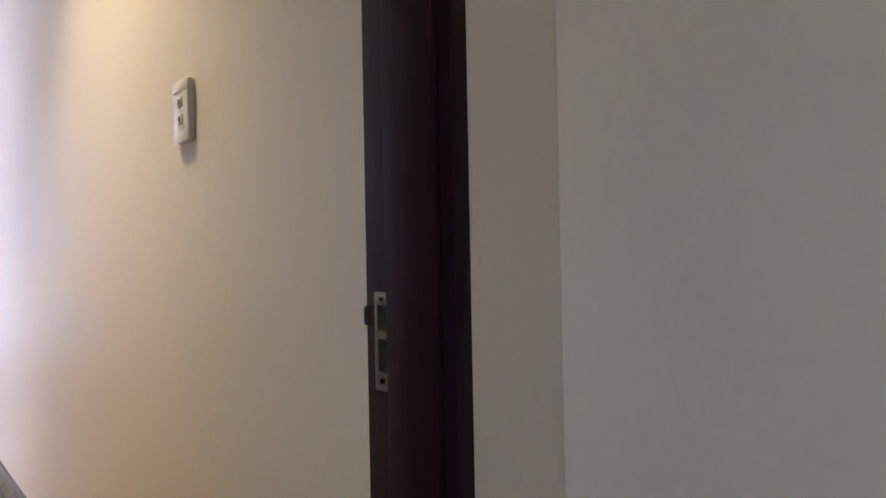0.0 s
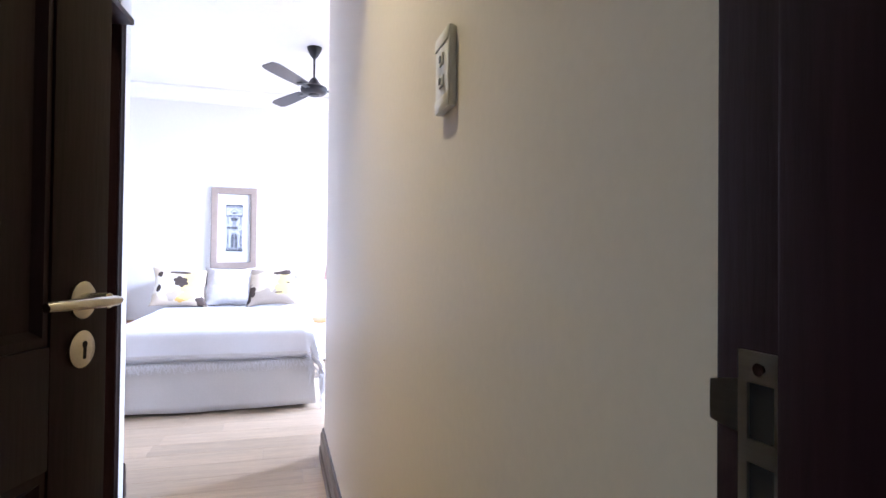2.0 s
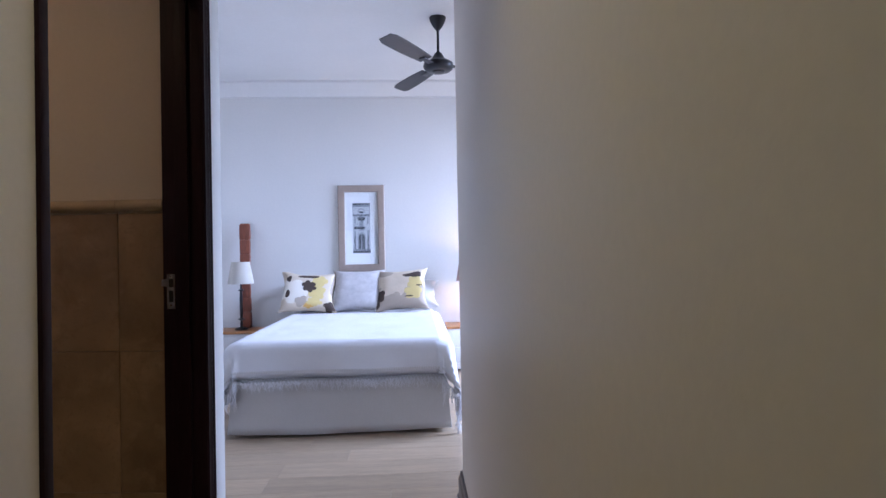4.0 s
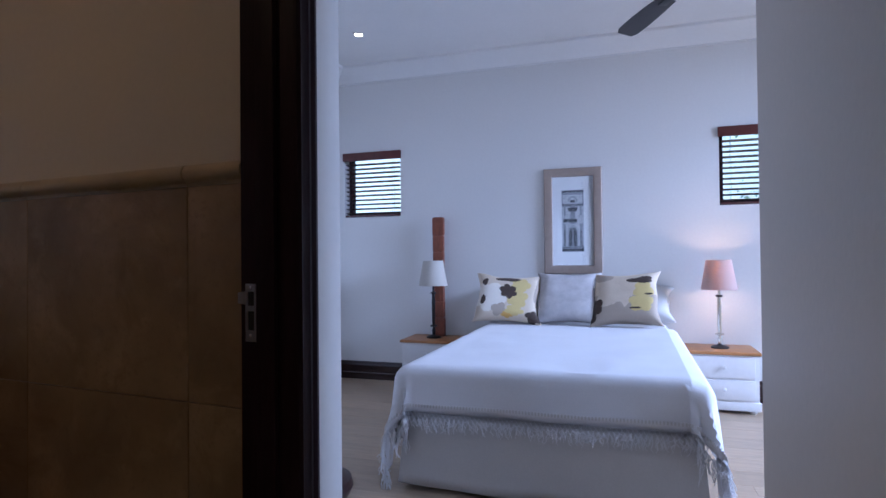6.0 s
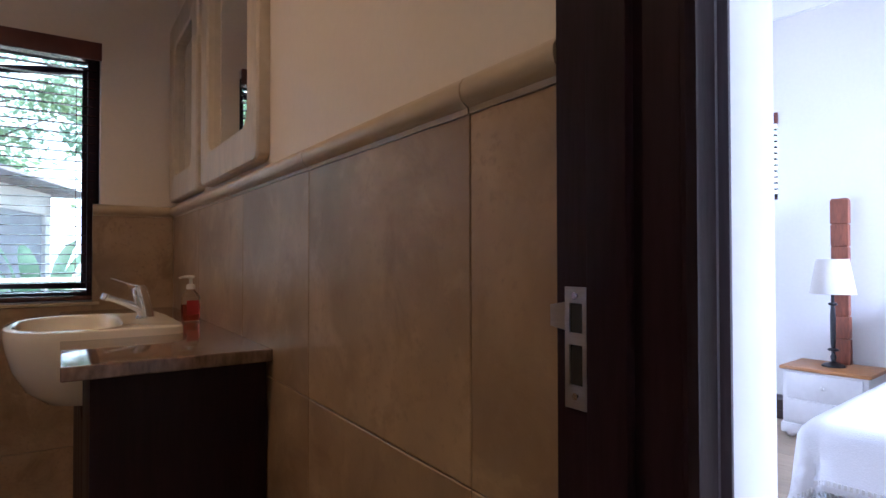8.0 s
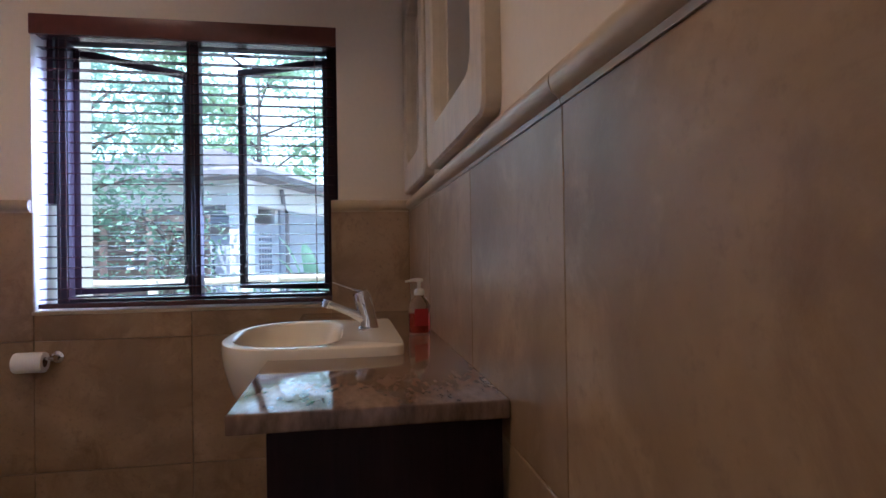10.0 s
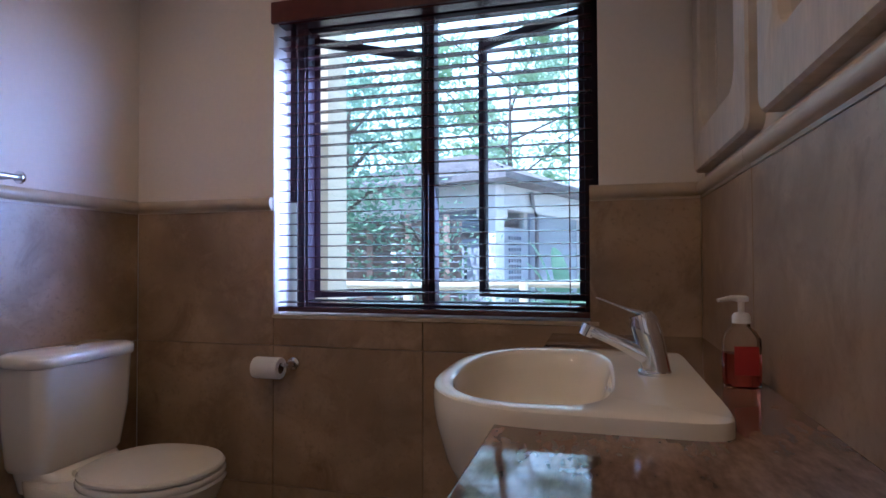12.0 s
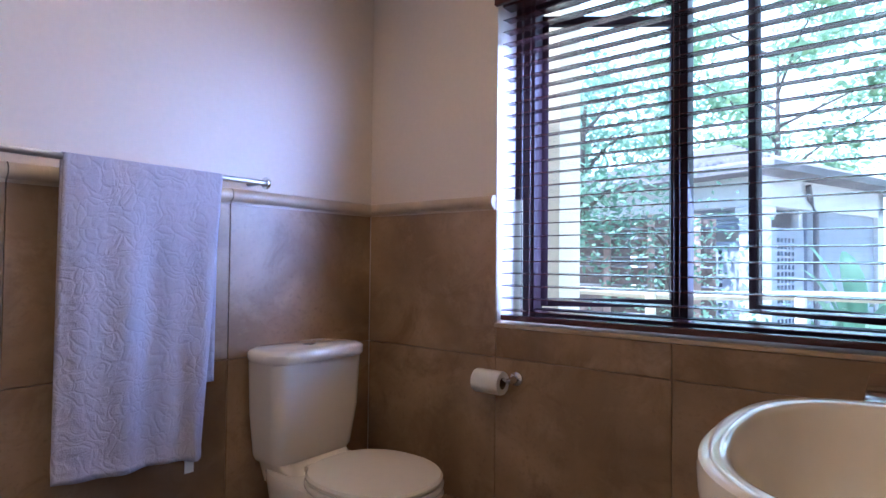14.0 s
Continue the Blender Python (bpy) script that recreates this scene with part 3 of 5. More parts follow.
# ---- windows with wooden blinds ----
def blind(m, width, height, slats, label, tilt=12, chord=0.048, deep=0.0):
    """A slatted wooden blind: x across, z up from its foot, y towards the room is negative."""
    b = thing("venetian_blind", label, "blind", m)
    part("valance", bevelled(boxes((-0.012 + deep * 0.5, width + 0.012, -0.052 - deep, -0.036 - deep, height - 0.005, height + 0.07)), 0.002), VALANCE, b, "reddish mahogany valance")
    part("head_rail", boxes((0.005, width - 0.005, -0.033, 0.018, height + 0.005, height + 0.045)), BLINDWOOD, b)
    pitch = (height - 0.03) / slats
    bm = bmesh.new()
    c, s = math.cos(radians(tilt)), math.sin(radians(tilt))
    prof = []
    for a, t in ((-0.5, 0), (-0.25, 0.0014), (0, 0.002), (0.25, 0.0014), (0.5, 0)):
        prof.append((a * chord, t))
    prof = prof + [(a, t - 0.0022) for a, t in prof[::-1]]
    rings(bm, [[(x, a * c - t * s - 0.008, a * s + t * c) for a, t in prof] for x in (0.006, width - 0.006)])
    bmesh.ops.recalc_face_normals(bm, faces=bm.faces[:])
    me = mesh_of("slat", bm, BLINDWOOD, False)
    for k in range(slats):
        ob = new("slat", me)
        ob.parent = b
        ob.location = (0, 0, 0.035 + k * pitch)
    part("bottom_rail", bevelled(boxes((0.004, width - 0.004, -0.032, 0.016, 0.0, 0.018)), 0.003), BLINDWOOD, b)
    for f in (0.14, 0.86) if width < 0.8 else (0.075, 0.5, 0.93):
        bm = bmesh.new()
        for y in (-0.034, 0.018):
            tube(bm, [(width * f, y, 0.01), (width * f, y, height)], 0.0012, 6)
        part("ladder_cord", bm, BLINDWOOD, b)
    return b


def window_frame(name, m, width, height, depth, label, mullions=(), sash=0.045):
    w = thing(name, label, "window", m, kind="structure")
    for nm, r in (("stile", (0, sash, 0, height)), ("stile", (width - sash, width, 0, height)), ("bottom_rail", (sash, width - sash, 0, sash)), ("top_rail", (sash, width - sash, height - sash, height))):
        part(nm, bevelled(boxes((r[0], r[1], 0, depth, r[2], r[3])), 0.003), DARKWOOD, w)
    for x in mullions:
        part("mullion", bevelled(boxes((x - 0.024, x + 0.024, 0, depth, sash, height - sash)), 0.003), DARKWOOD, w)
    return w


def pane(parent, x0, x1, z0, z1, y):
    p = part("pane", boxes((x0, x1, y, y + 0.004, z0, z1)), GLASS, parent, smooth=False)
    p.visible_shadow = False
    return p


for name, w in (("window_1", W1), ("window_2", W2)):
    wd, ht = w[1] - w[0], WZ[1] - WZ[0]
    f = window_frame(name, ROOM @ pose(w[0], 0.10, WZ[0]), wd, ht, 0.06, "small dark timber bedroom window", sash=0.04)
    pane(f, 0.04, wd - 0.04, 0.04, ht - 0.04, 0.03)
    blind(ROOM @ pose(w[0] + 0.004, 0.035, WZ[0] + 0.004), wd - 0.008, ht - 0.075, 12, "dark mahogany slatted blind in the small bedroom window", -13, 0.046)

# bathroom window: y runs along the wall; the frame faces +x
f = window_frame("window_3", pose(-2.90, WY[0] + 0.03, WZB[0], 0, 0, 90), WY[1] - WY[0] - 0.03, WZB[1] - WZB[0], 0.06, "dark timber bathroom window with casements open outward", (0.52,), 0.045)
wh = WZB[1] - WZB[0]
part("stile", boxes((-0.03, -0.008, 0.0, 0.03, 0.42, wh)), DARKWOOD, f)


def casement(parent, x, width, angle, flip):
    s = part("casement", bevelled(boxes((0, 0.024, 0, 0.032, 0, wh - 0.1)), 0.003), DARKWOOD, parent, "open dark timber casement", pose(x, 0.05, 0.05, 0, 0, angle) @ Matrix.Diagonal((flip, 1, 1, 1)))
    for r in ((width - 0.026, width, 0, wh - 0.1), (0.024, width - 0.026, 0, 0.028), (0.024, width - 0.026, wh - 0.13, wh - 0.1)):
        part("sash_rail", bevelled(boxes((r[0], r[1], 0, 0.032, r[2], r[3])), 0.003), DARKWOOD, s)
    p = part("pane", boxes((0.024, width - 0.026, 0.016, 0.02, 0.028, wh - 0.13)), GLASS, s, smooth=False)
    p.visible_shadow = False


casement(f, 0.045, 0.475, 37, 1)
casement(f, WY[1] - WY[0] - 0.075, 0.47, -28, -1)
blind(pose(BX - 0.048, WY[0] + 0.012, WZB[0] + 0.01, 0, 0, 90), WY[1] - WY[0] - 0.024, wh - 0.08, 25, "dark mahogany slatted blind over the bathroom window", 4, 0.046, 0.03)
solo("window_sill", bevelled(boxes((-2.90, BX + 0.002, WY[0] + 0.002, WY[1] - 0.002, WZB[0] - 0.012, WZB[0] + 0.001)), 0.003), DADO, "cream tiled bathroom window sill", "window sill", kind="structure")


# ---- bedroom things ----
BU0, BU1, BV0, BV1 = 1.06, 2.40, -2.20, -0.12
BT = 0.585                     # top of the mattress
bed = thing("double_bed", "double bed base with an off-white fabric skirt", "bed", ROOM)
part("base", bevelled(boxes((BU0 + 0.03, BU1 - 0.03, BV0 + 0.03, BV1, 0.08, 0.34)), 0.01), VALSKIRT, bed)
part("mattress", bevelled(boxes((BU0 + 0.015, BU1 - 0.015, BV0 + 0.015, BV1, 0.341, BT)), 0.05, 4), PILLOW, bed)
for u in (BU0 + 0.09, BU1 - 0.09):
    for v in (BV0 + 0.08, BV1 - 0.1):
        part("leg", lathe(bmesh.new(), [(0.026, 0), (0.03, 0.08)], u, v, 16), BLACKMETAL, bed, "short dark bed leg")
# gathered skirt round three sides
path = [(BU0, BV1 - (BV1 - BV0) * k / 60) for k in range(60)] + [(BU0 + (BU1 - BU0) * k / 60, BV0) for k in range(60)] + [(BU1, BV0 + (BV1 - BV0) * k / 60) for k in range(61)]
bm = bmesh.new()
cols = []
for i, (u, v) in enumerate(path):
    n = Vector((u - (BU0 + BU1) / 2, v - (BV0 + 1.2), 0)).normalized()
    col = []
    for j in range(9):
        f = j / 8
        wob = (0.036 + 0.010 * math.sin(i * 0.11) + 0.005 * math.sin(i * 0.31 + 1)) * (1 - f) ** 1.3
        sag = 0.018 * math.sin(math.pi * min(1, max(0, (i - 60) / 60))) if 60 <= i < 120 else 0
        col.append(bm.verts.new((u + n.x * wob, v + n.y * wob, (0.032 - sag * 0.9) * (1 - f) + 0.36 * f)))
    cols.append(col)
for a, b in zip(cols, cols[1:]):
    for j in range(8):
        bm.faces.new((a[j], b[j], b[j + 1], a[j + 1]))
sk = part("skirt", bm, VALSKIRT, bed, "off-white fabric bed skirt")
sk.modifiers.new("thick", "SOLIDIFY").thickness = 0.004

# bedspread with knotted fringe
SPR = BT + 0.012
bm = bmesh.new()
NU, NV = 72, 72
side, front = 0.45, 0.238
W, L = BU1 - BU0, BV1 - 0.32 - BV0
grid = []


def drape(a, b):
    """Cloth point: a runs across (metres from the bed's left edge), b along from the head to past the foot."""
    inset, r_foot, r_side = 0.045, 0.045, 0.095
    over_u = max(0, inset - a, a - W + inset)
    over_v = max(0, b - L)
    u, v, z = min(max(a, inset), W - inset), min(b, L), SPR
    du = dv = 0.0
    o = math.hypot(over_u, over_v)
    if o > 1e-6:
        cu, cv = over_u / o, over_v / o
        r = r_side * cu * cu + r_foot * cv * cv
        k = min(o / r, 1.57)
        hang = max(0, o - r * 1.57)
        out = r * math.sin(k) + hang * (0.13 * cu + 0.06 * cv)
        out += hang * (0.03 * math.sin(b * 13) * cu * cu + 0.05 * math.sin(a * 9 + 0.6) * cv * cv + 0.16 * math.sin(9 * math.atan2(cu, cv)) * 2 * cu * cv)
        du, dv, z = out * cu, out * cv, z - r * (1 - math.cos(k)) - hang
    else:
        z += 0.006 * noise.noise((a * 3, b * 3, 1)) + 0.0025 * noise.noise((a * 11, b * 4, 5))
    return Vector((BU0 + u + (du if a > W else -du), BV1 - 0.32 - v - dv, z))


for i in range(NU + 1):
    a = -side + (W + 2 * side) * i / NU
    grid.append([bm.verts.new(drape(a, (L + front) * j / NV)) for j in range(NV + 1)])
for i in range(NU):
    for j in range(NV):
        bm.faces.new((grid[i][j], grid[i][j + 1], grid[i + 1][j + 1], grid[i + 1][j]))
bmesh.ops.recalc_face_normals(bm, faces=bm.faces[:])
spread = thing("bedspread", "white woven cotton throw with knotted fringe spread over the bed", "bedspread", ROOM)
cl = part("cloth", bm, SPREAD, spread)
cl.modifiers.new("thick", "SOLIDIFY").thickness = 0.005
rng = random.Random(3)
bm = bmesh.new()
count = 104
for i in range(count):
    a = -side * 0.98 + (W + 2 * side * 0.98) * i / (count - 1)
    p = drape(a, L + front - 0.004)
    out = Vector((0, -0.004, 0))
    # the knotted lattice, then loose strands
    for s in (-1, 1):
        tube(bm, [p + out, p + out + Vector((s * 0.010, -0.002, -0.020)), p + out + Vector((0, -0.003, -0.034))], 0.0016, 5)
    for k in range(4):
        w = Vector((rng.uniform(-0.03, 0.03), rng.uniform(-0.014, 0.002), -rng.uniform(0.025, 0.07 if 0 < a < W else 0.15)))
        m_ = p + out + Vector((0, -0.003, -0.034))
        curl = lambda: Vector((rng.uniform(-0.011, 0.011), rng.uniform(-0.004, 0.002), rng.uniform(-0.004, 0.004)))
        tube(bm, [m_, m_ + w * 0.3 + curl(), m_ + w * 0.6 + curl(), m_ + w * 0.85 + curl(), m_ + w], [0.0026, 0.0022, 0.0022, 0.0018, 0.001], 5)
part("fringe", bm, SPREAD, spread, "knotted cotton fringe", kind="stuff")
bm = bmesh.new()
for i in range(150):
    a = -side * 0.9 + (W + 1.8 * side) * i / 149
    p = drape(a, L + front - 0.028) + Vector((0, -0.006, 0))
    box(bm, p.x - 0.0035, p.x + 0.0035, p.y - 0.002, p.y + 0.003, p.z - 0.007, p.z + 0.007)
part("openwork_band", bm, VALSKIRT, spread, "openwork band above the fringe", kind="stuff")


def flower_mat(x, z, seed):
    """Printed flowers: which cloth colour lies at a point of a cushion, from -1 to 1 (0 ivory, 1 brown, 2 yellow, 3 taupe, 4 ochre, 5 sand)."""
    sets = (((-0.71, -0.22, 0.10, 0.19, 1, 0, 0), (-0.69, 0.50, 0.12, 0.18, 1, 3, 0.5), (0.02, 0.13, 0.27, 0.30, 1, 6, 0.4), (-0.03, 0.68, 0.38, 0.13, 1, 0, 0),
             (0.77, -0.80, 0.26, 0.24, 1, 4, 0.2), (0.36, 0.42, 0.26, 0.30, 2, 5, 0.1), (0.28, -0.15, 0.32, 0.42, 2, 6, 0.7), (0.22, -0.62, 0.28, 0.24, 2, 5, 0.2), (0.03, -0.82, 0.18, 0.16, 4, 5, 0.3),
             (-0.22, -0.62, 0.22, 0.30, 3, 4, 0.3), (0.95, 0.25, 0.18, 0.6, 3, 3, 0.3), (-0.55, -0.10, 0.52, 0.62, 0, 5, 0.25), (-0.45, 0.85, 0.6, 0.25, 5, 0, 0), (-0.9, -0.9, 0.25, 0.2, 5, 0, 0)),
            ((-0.78, -0.40, 0.24, 0.32, 1, 4, 0.5), (-0.95, -0.72, 0.2, 0.2, 1, 0, 0), (-0.60, 0.72, 0.32, 0.24, 3, 3, 0.1), (0.48, 0.56, 0.42, 0.16, 1, 3, 0.5), (0.66, 0.02, 0.12, 0.035, 1, 0, 0), (0.30, -0.48, 0.14, 0.04, 1, 0, 0),
             (0.52, 0.16, 0.32, 0.36, 2, 5, 0.2), (0.45, -0.28, 0.34, 0.36, 2, 5, 0.8), (-0.20, -0.60, 0.27, 0.36, 3, 4, 0.3), (0.62, -0.66, 0.34, 0.34, 3, 5, 0.6), (-0.28, 0.10, 0.62, 0.62, 5, 5, 0.9), (0.7, 0.85, 0.4, 0.3, 5, 0, 0)))[seed]
    for cx, cz, rx, rz, mat, petals, turn in sets:
        dx, dz = (x - cx) / rx, (z - cz) / rz
        d, a = math.hypot(dx, dz), math.atan2(dz, dx)
        if d < (0.72 + 0.28 * abs(math.cos(petals * a / 2 + turn * 3)) if petals else 1):
            return mat
    return 5 if seed == 0 or z > 0 else 3


def cushion(name, label, size, m, mats, pattern=None, puff=0.075, n=48):
    bm = bmesh.new()
    for s in (-1, 1):
        g = []
        for i in range(n + 1):
            row = []
            for j in range(n + 1):
                x, z = 2 * i / n - 1, 2 * j / n - 1
                pinch = 1 - 0.19 * (1 - abs(x) ** 2) * abs(z) ** 3 - 0.0
                pz = 1 - 0.16 * (1 - abs(z) ** 2) * abs(x) ** 3
                y = puff * ((1 - x ** 4) * (1 - z ** 4)) ** 0.55 + 0.004 * noise.noise((x * 3, z * 3, s * 2.0)) * (1 - x * x) * (1 - z * z)
                ex = 0.016 * noise.noise((x * 1.7, z * 1.7, 4.0 + m.translation.x * 3))
                ez = 0.014 * noise.noise((x * 1.9, z * 1.9, 9.0 + m.translation.x * 3)) * (z + 1) / 2
                row.append(bm.verts.new((x * size / 2 * pz + ex, s * y, size / 2 * (1 + z * pinch) + ez)))
            g.append(row)
        for i in range(n):
            for j in range(n):
                q = (g[i][j], g[i + 1][j], g[i + 1][j + 1], g[i][j + 1])
                fc = bm.faces.new(q if s < 0 else q[::-1])
                if pattern is not None:
                    fc.material_index = flower_mat((i + 0.5) * 2 / n - 1, (j + 0.5) * 2 / n - 1, pattern)
    bmesh.ops.remove_doubles(bm, verts=bm.verts[:], dist=0.0005)
    return solo(name, bm, mats, label, "cushion", m, "cushions on the bed")


FLOWER = [CUSHWHITE, CUSHBROWN, CUSHYELLOW, CUSHTAUPE, CUSHOCHRE, CUSHSAND]
CB = SPR + 0.004
cushion("scatter_cushion", "ivory cushion printed with brown and yellow flowers", 0.44, ROOM @ pose(1.225, -0.56, CB, -32, 3, 6) @ Matrix.Diagonal((1.22, 1, 0.98, 1)), FLOWER, 0, n=90)
cushion("scatter_cushion", "plain pale grey cushion between the flowered ones", 0.45, ROOM @ pose(1.675, -0.52, CB, -32, 0, 0) @ Matrix.Diagonal((1.12, 1, 1, 1)), [CUSHGREY])
cushion("scatter_cushion", "beige cushion printed with yellow and brown flowers", 0.44, ROOM @ pose(2.085, -0.56, CB, -32, -3, -5) @ Matrix.Diagonal((1.16, 1, 1.02, 1)), FLOWER, 1, n=90)
for u, r in ((1.31, 3), (2.11, -3)):
    ob = cushion("bed_pillow", "white cotton bed pillow behind the cushions", 0.5, ROOM @ pose(u, -0.30, BT + 0.03, -52, 0, r) @ Matrix.Diagonal((1.32, 1, 0.78, 1)), [PILLOW], puff=0.085)


def nightstand(u0, u1, label):
    n = thing("nightstand", label, "nightstand", ROOM, "nightstands beside the bed")
    v0, v1, h = -0.41, -0.03, 0.43
    part("body", bevelled(boxes((u0 + 0.015, u1 - 0.015, v0 + 0.015, v1, 0.06, h - 0.022)), 0.004), WHITEPAINT, n)
    part("tabletop", bevelled(boxes((u0, u1, v0, v1, h - 0.022, h)), 0.006, 3), PINE, n, "honey pine top")
    part("plinth", bevelled(boxes((u0 + 0.005, u1 - 0.005, v0 + 0.006, v1, 0.025, 0.085)), 0.006), WHITEPAINT, n)
    for u in (u0 + 0.05, u1 - 0.05):
        for v in (v0 + 0.05, v1 - 0.05):
            part("foot", lathe(bmesh.new(), [(0.018, 0), (0.026, 0.012), (0.022, 0.026)], u, v, 14), WHITEPAINT, n)
    for z0, z1 in ((0.10, 0.235), (0.25, 0.395)):
        d = part("drawer", bevelled(boxes((u0 + 0.04, u1 - 0.04, v0 + 0.001, v0 + 0.02, z0, z1)), 0.005), WHITEPAINT, n)
        part("knob", lathe(bmesh.new(), [(0.006, 0), (0.013, 0.012), (0.011, 0.02), (0.003, 0.023)], 0, 0, 14), WHITEPAINT, d, m=pose((u0 + u1) / 2, v0 + 0.001, (z0 + z1) / 2, 90))
    return n


nightstand(0.30, 0.77, "white painted two-drawer nightstand with a honey pine top")
nightstand(2.50, 2.97, "white painted two-drawer nightstand under the lit lamp")


def table_lamp(u, v, z, shade_mat, label, lit, h0=0.44, h1=0.65, r0=0.122, r1=0.085):
    l = thing("table_lamp", label, "table lamp", ROOM @ pose(u, v, z))
    part("base", lathe(bmesh.new(), [(0.062, 0), (0.062, 0.008), (0.05, 0.016), (0.022, 0.022), (0.012, 0.03)], seg=28), BLACKMETAL, l)
    part("stem", lathe(bmesh.new(), [(0.011, 0.03), (0.016, 0.06), (0.010, 0.075), (0.010, 0.09), (0.03, 0.097), (0.03, 0.104), (0.011, 0.112), (0.014, 0.14), (0.0155, 0.30), (0.012, 0.36), (0.009, 0.40), (0.009, 0.47)], seg=20),
         NICKEL if lit else BLACKMETAL, l)
    part("collar", lathe(bmesh.new(), [(0.021, 0.37), (0.025, 0.378), (0.021, 0.386)], seg=20), BLACKMETAL, l)
    bm = bmesh.new()
    seg = 40
    circ = lambda r, zz: [(r * math.cos(2 * math.pi * k / seg), r * math.sin(2 * math.pi * k / seg), zz) for k in range(seg)]
    rings(bm, [circ(r0, h0), circ(r1, h1), circ(r1 - 0.003, h1), circ(r0 - 0.003, h0)], closed=True)
    part("shade", bm, shade_mat, l, "tapered fabric shade")
    part("bulb", lathe(bmesh.new(), [(0.012, 0.47), (0.014, 0.49), (0.028, 0.53), (0.026, 0.555), (0.012, 0.572)], seg=16), BULB if lit else PLASTIC, l)
    return l


table_lamp(0.535, -0.22, 0.43, SHADELINEN, "unlit bedside lamp with a cream linen shade", False)
table_lamp(2.735, -0.22, 0.43, PINKSHADE, "lit bedside lamp with a terracotta fabric shade", True, 0.425, 0.64)
for z, w in ((1.022, 2.9), (0.882, 3.6)):
    lamp("bedside_lamp_light", "POINT", w, ROOM @ pose(2.735, -0.22, z), (1.0, 0.58, 0.32), radius=0.02)

# carved wooden upright on the nightstand
up = thing("carved_wooden_post", "reddish rough-carved wooden post standing behind the lamp", "ornament", ROOM @ pose(0.54, -0.085, 0.43))
rng = random.Random(8)
z = 0.0
hs = (0.16, 0.14, 0.15, 0.13, 0.15, 0.14, 0.155)
for h in hs:
    bm = bevelled(boxes((-0.047 + rng.uniform(-0.004, 0.003), 0.047 + rng.uniform(-0.003, 0.004), -0.022, 0.03, z, z + h - 0.006)), 0.006)
    part("block", bm, REDWOOD, up)
    part("notch", boxes((-0.041, 0.041, -0.016, 0.026, z + h - 0.008, z + h + 0.002)), REDWOOD, up)
    z += h

# low dark floor cushion beside the foot of the bed
solo("floor_cushion", lathe(bmesh.new(), [(0.15, 0), (0.185, 0.02), (0.20, 0.055), (0.19, 0.09), (0.15, 0.112), (0.06, 0.12)], seg=40), POUFFE,
     "low round dark brown leather floor cushion on the laminate", "floor cushion", pose(-1.075, 5.62, 0.001))

# framed print
pic = thing("framed_print", "framed architectural print with a white mount and taupe frame", "picture", ROOM @ pose(1.68, -0.001, 1.397))
PWD, PHT = 0.468, 0.868
bm = bmesh.new()
lp = lambda s, y: [(-PWD / 2 + s, y, -PHT / 2 + s), (PWD / 2 - s, y, -PHT / 2 + s), (PWD / 2 - s, y, PHT / 2 - s), (-PWD / 2 + s, y, PHT / 2 - s)]
rings(bm, [lp(0, 0), lp(0, -0.018), lp(0.006, -0.024), lp(0.05, -0.026), lp(0.066, -0.020), lp(0.07, -0.010)], True, False)
bmesh.ops.recalc_face_normals(bm, faces=bm.faces[:])
part("frame", bm, PICFRAME, pic)
part("mount", boxes((-PWD / 2 + 0.069, PWD / 2 - 0.069, -0.009, -0.006, -PHT / 2 + 0.069, PHT / 2 - 0.069)), PAPER, pic, "white mount board")


def facade(x, z):
    """Tone of the printed house front, x and z from -1 to 1: 0 pale, 1 grey, 2 dark."""
    g = noise.noise((x * 9, z * 22, 3.0))
    ax = abs(x)
    if z > 0.93:
        return 2
    if z > 0.85:
        return 1
    if z > 0.56:                              # gable with an arched attic light
        r = math.hypot(x / 0.42, (z - 0.64) / 0.17)
        if z > 0.62 and 0.72 < r < 1:
            return 1
        if ax < 0.24 and 0.60 < z < 0.68:
            return 2
        return 1 if g > 0.32 or ax > 0.93 else 0
    if z > 0.47:                              # lettered frieze
        return 2 if (x * 7 + 0.3) % 1 > 0.3 and 0.485 < z < 0.545 and g > -0.25 else 1
    if z > 0.18:                              # balcony with a canopied window
        if 0.30 < z < 0.44 and ax < 0.5 - (0.44 - z) * 1.2:
            return 2
        if ax < 0.24:
            return 1 if g > -0.2 else 2
        return 1 if 0.62 < ax < 0.80 or g > 0.3 else 0
    if z > -0.12:
        if -0.05 < z < 0.06 and (-0.85 < x < -0.45 or ax < 0.42):
            return 2
        return 1 if ax < 0.24 or g > 0.2 or z < -0.09 else 0
    if z > -0.82:                             # arched doorway
        r = math.hypot(x / 0.36, max(0, z + 0.42) / 0.20)
        if r < 1:
            return 2 if ax > 0.04 and g > -0.45 else 1
        if r < 1.4:
            return 1 if (z * 14) % 1 > 0.25 else 0
        if 0.62 < ax < 0.86:
            return 2 if g > 0.05 and z < -0.3 else 1
        return 1 if g > 0.28 else 0
    if z > -0.93:
        return 2 if (z * 20) % 1 > 0.45 else 1
    return 2


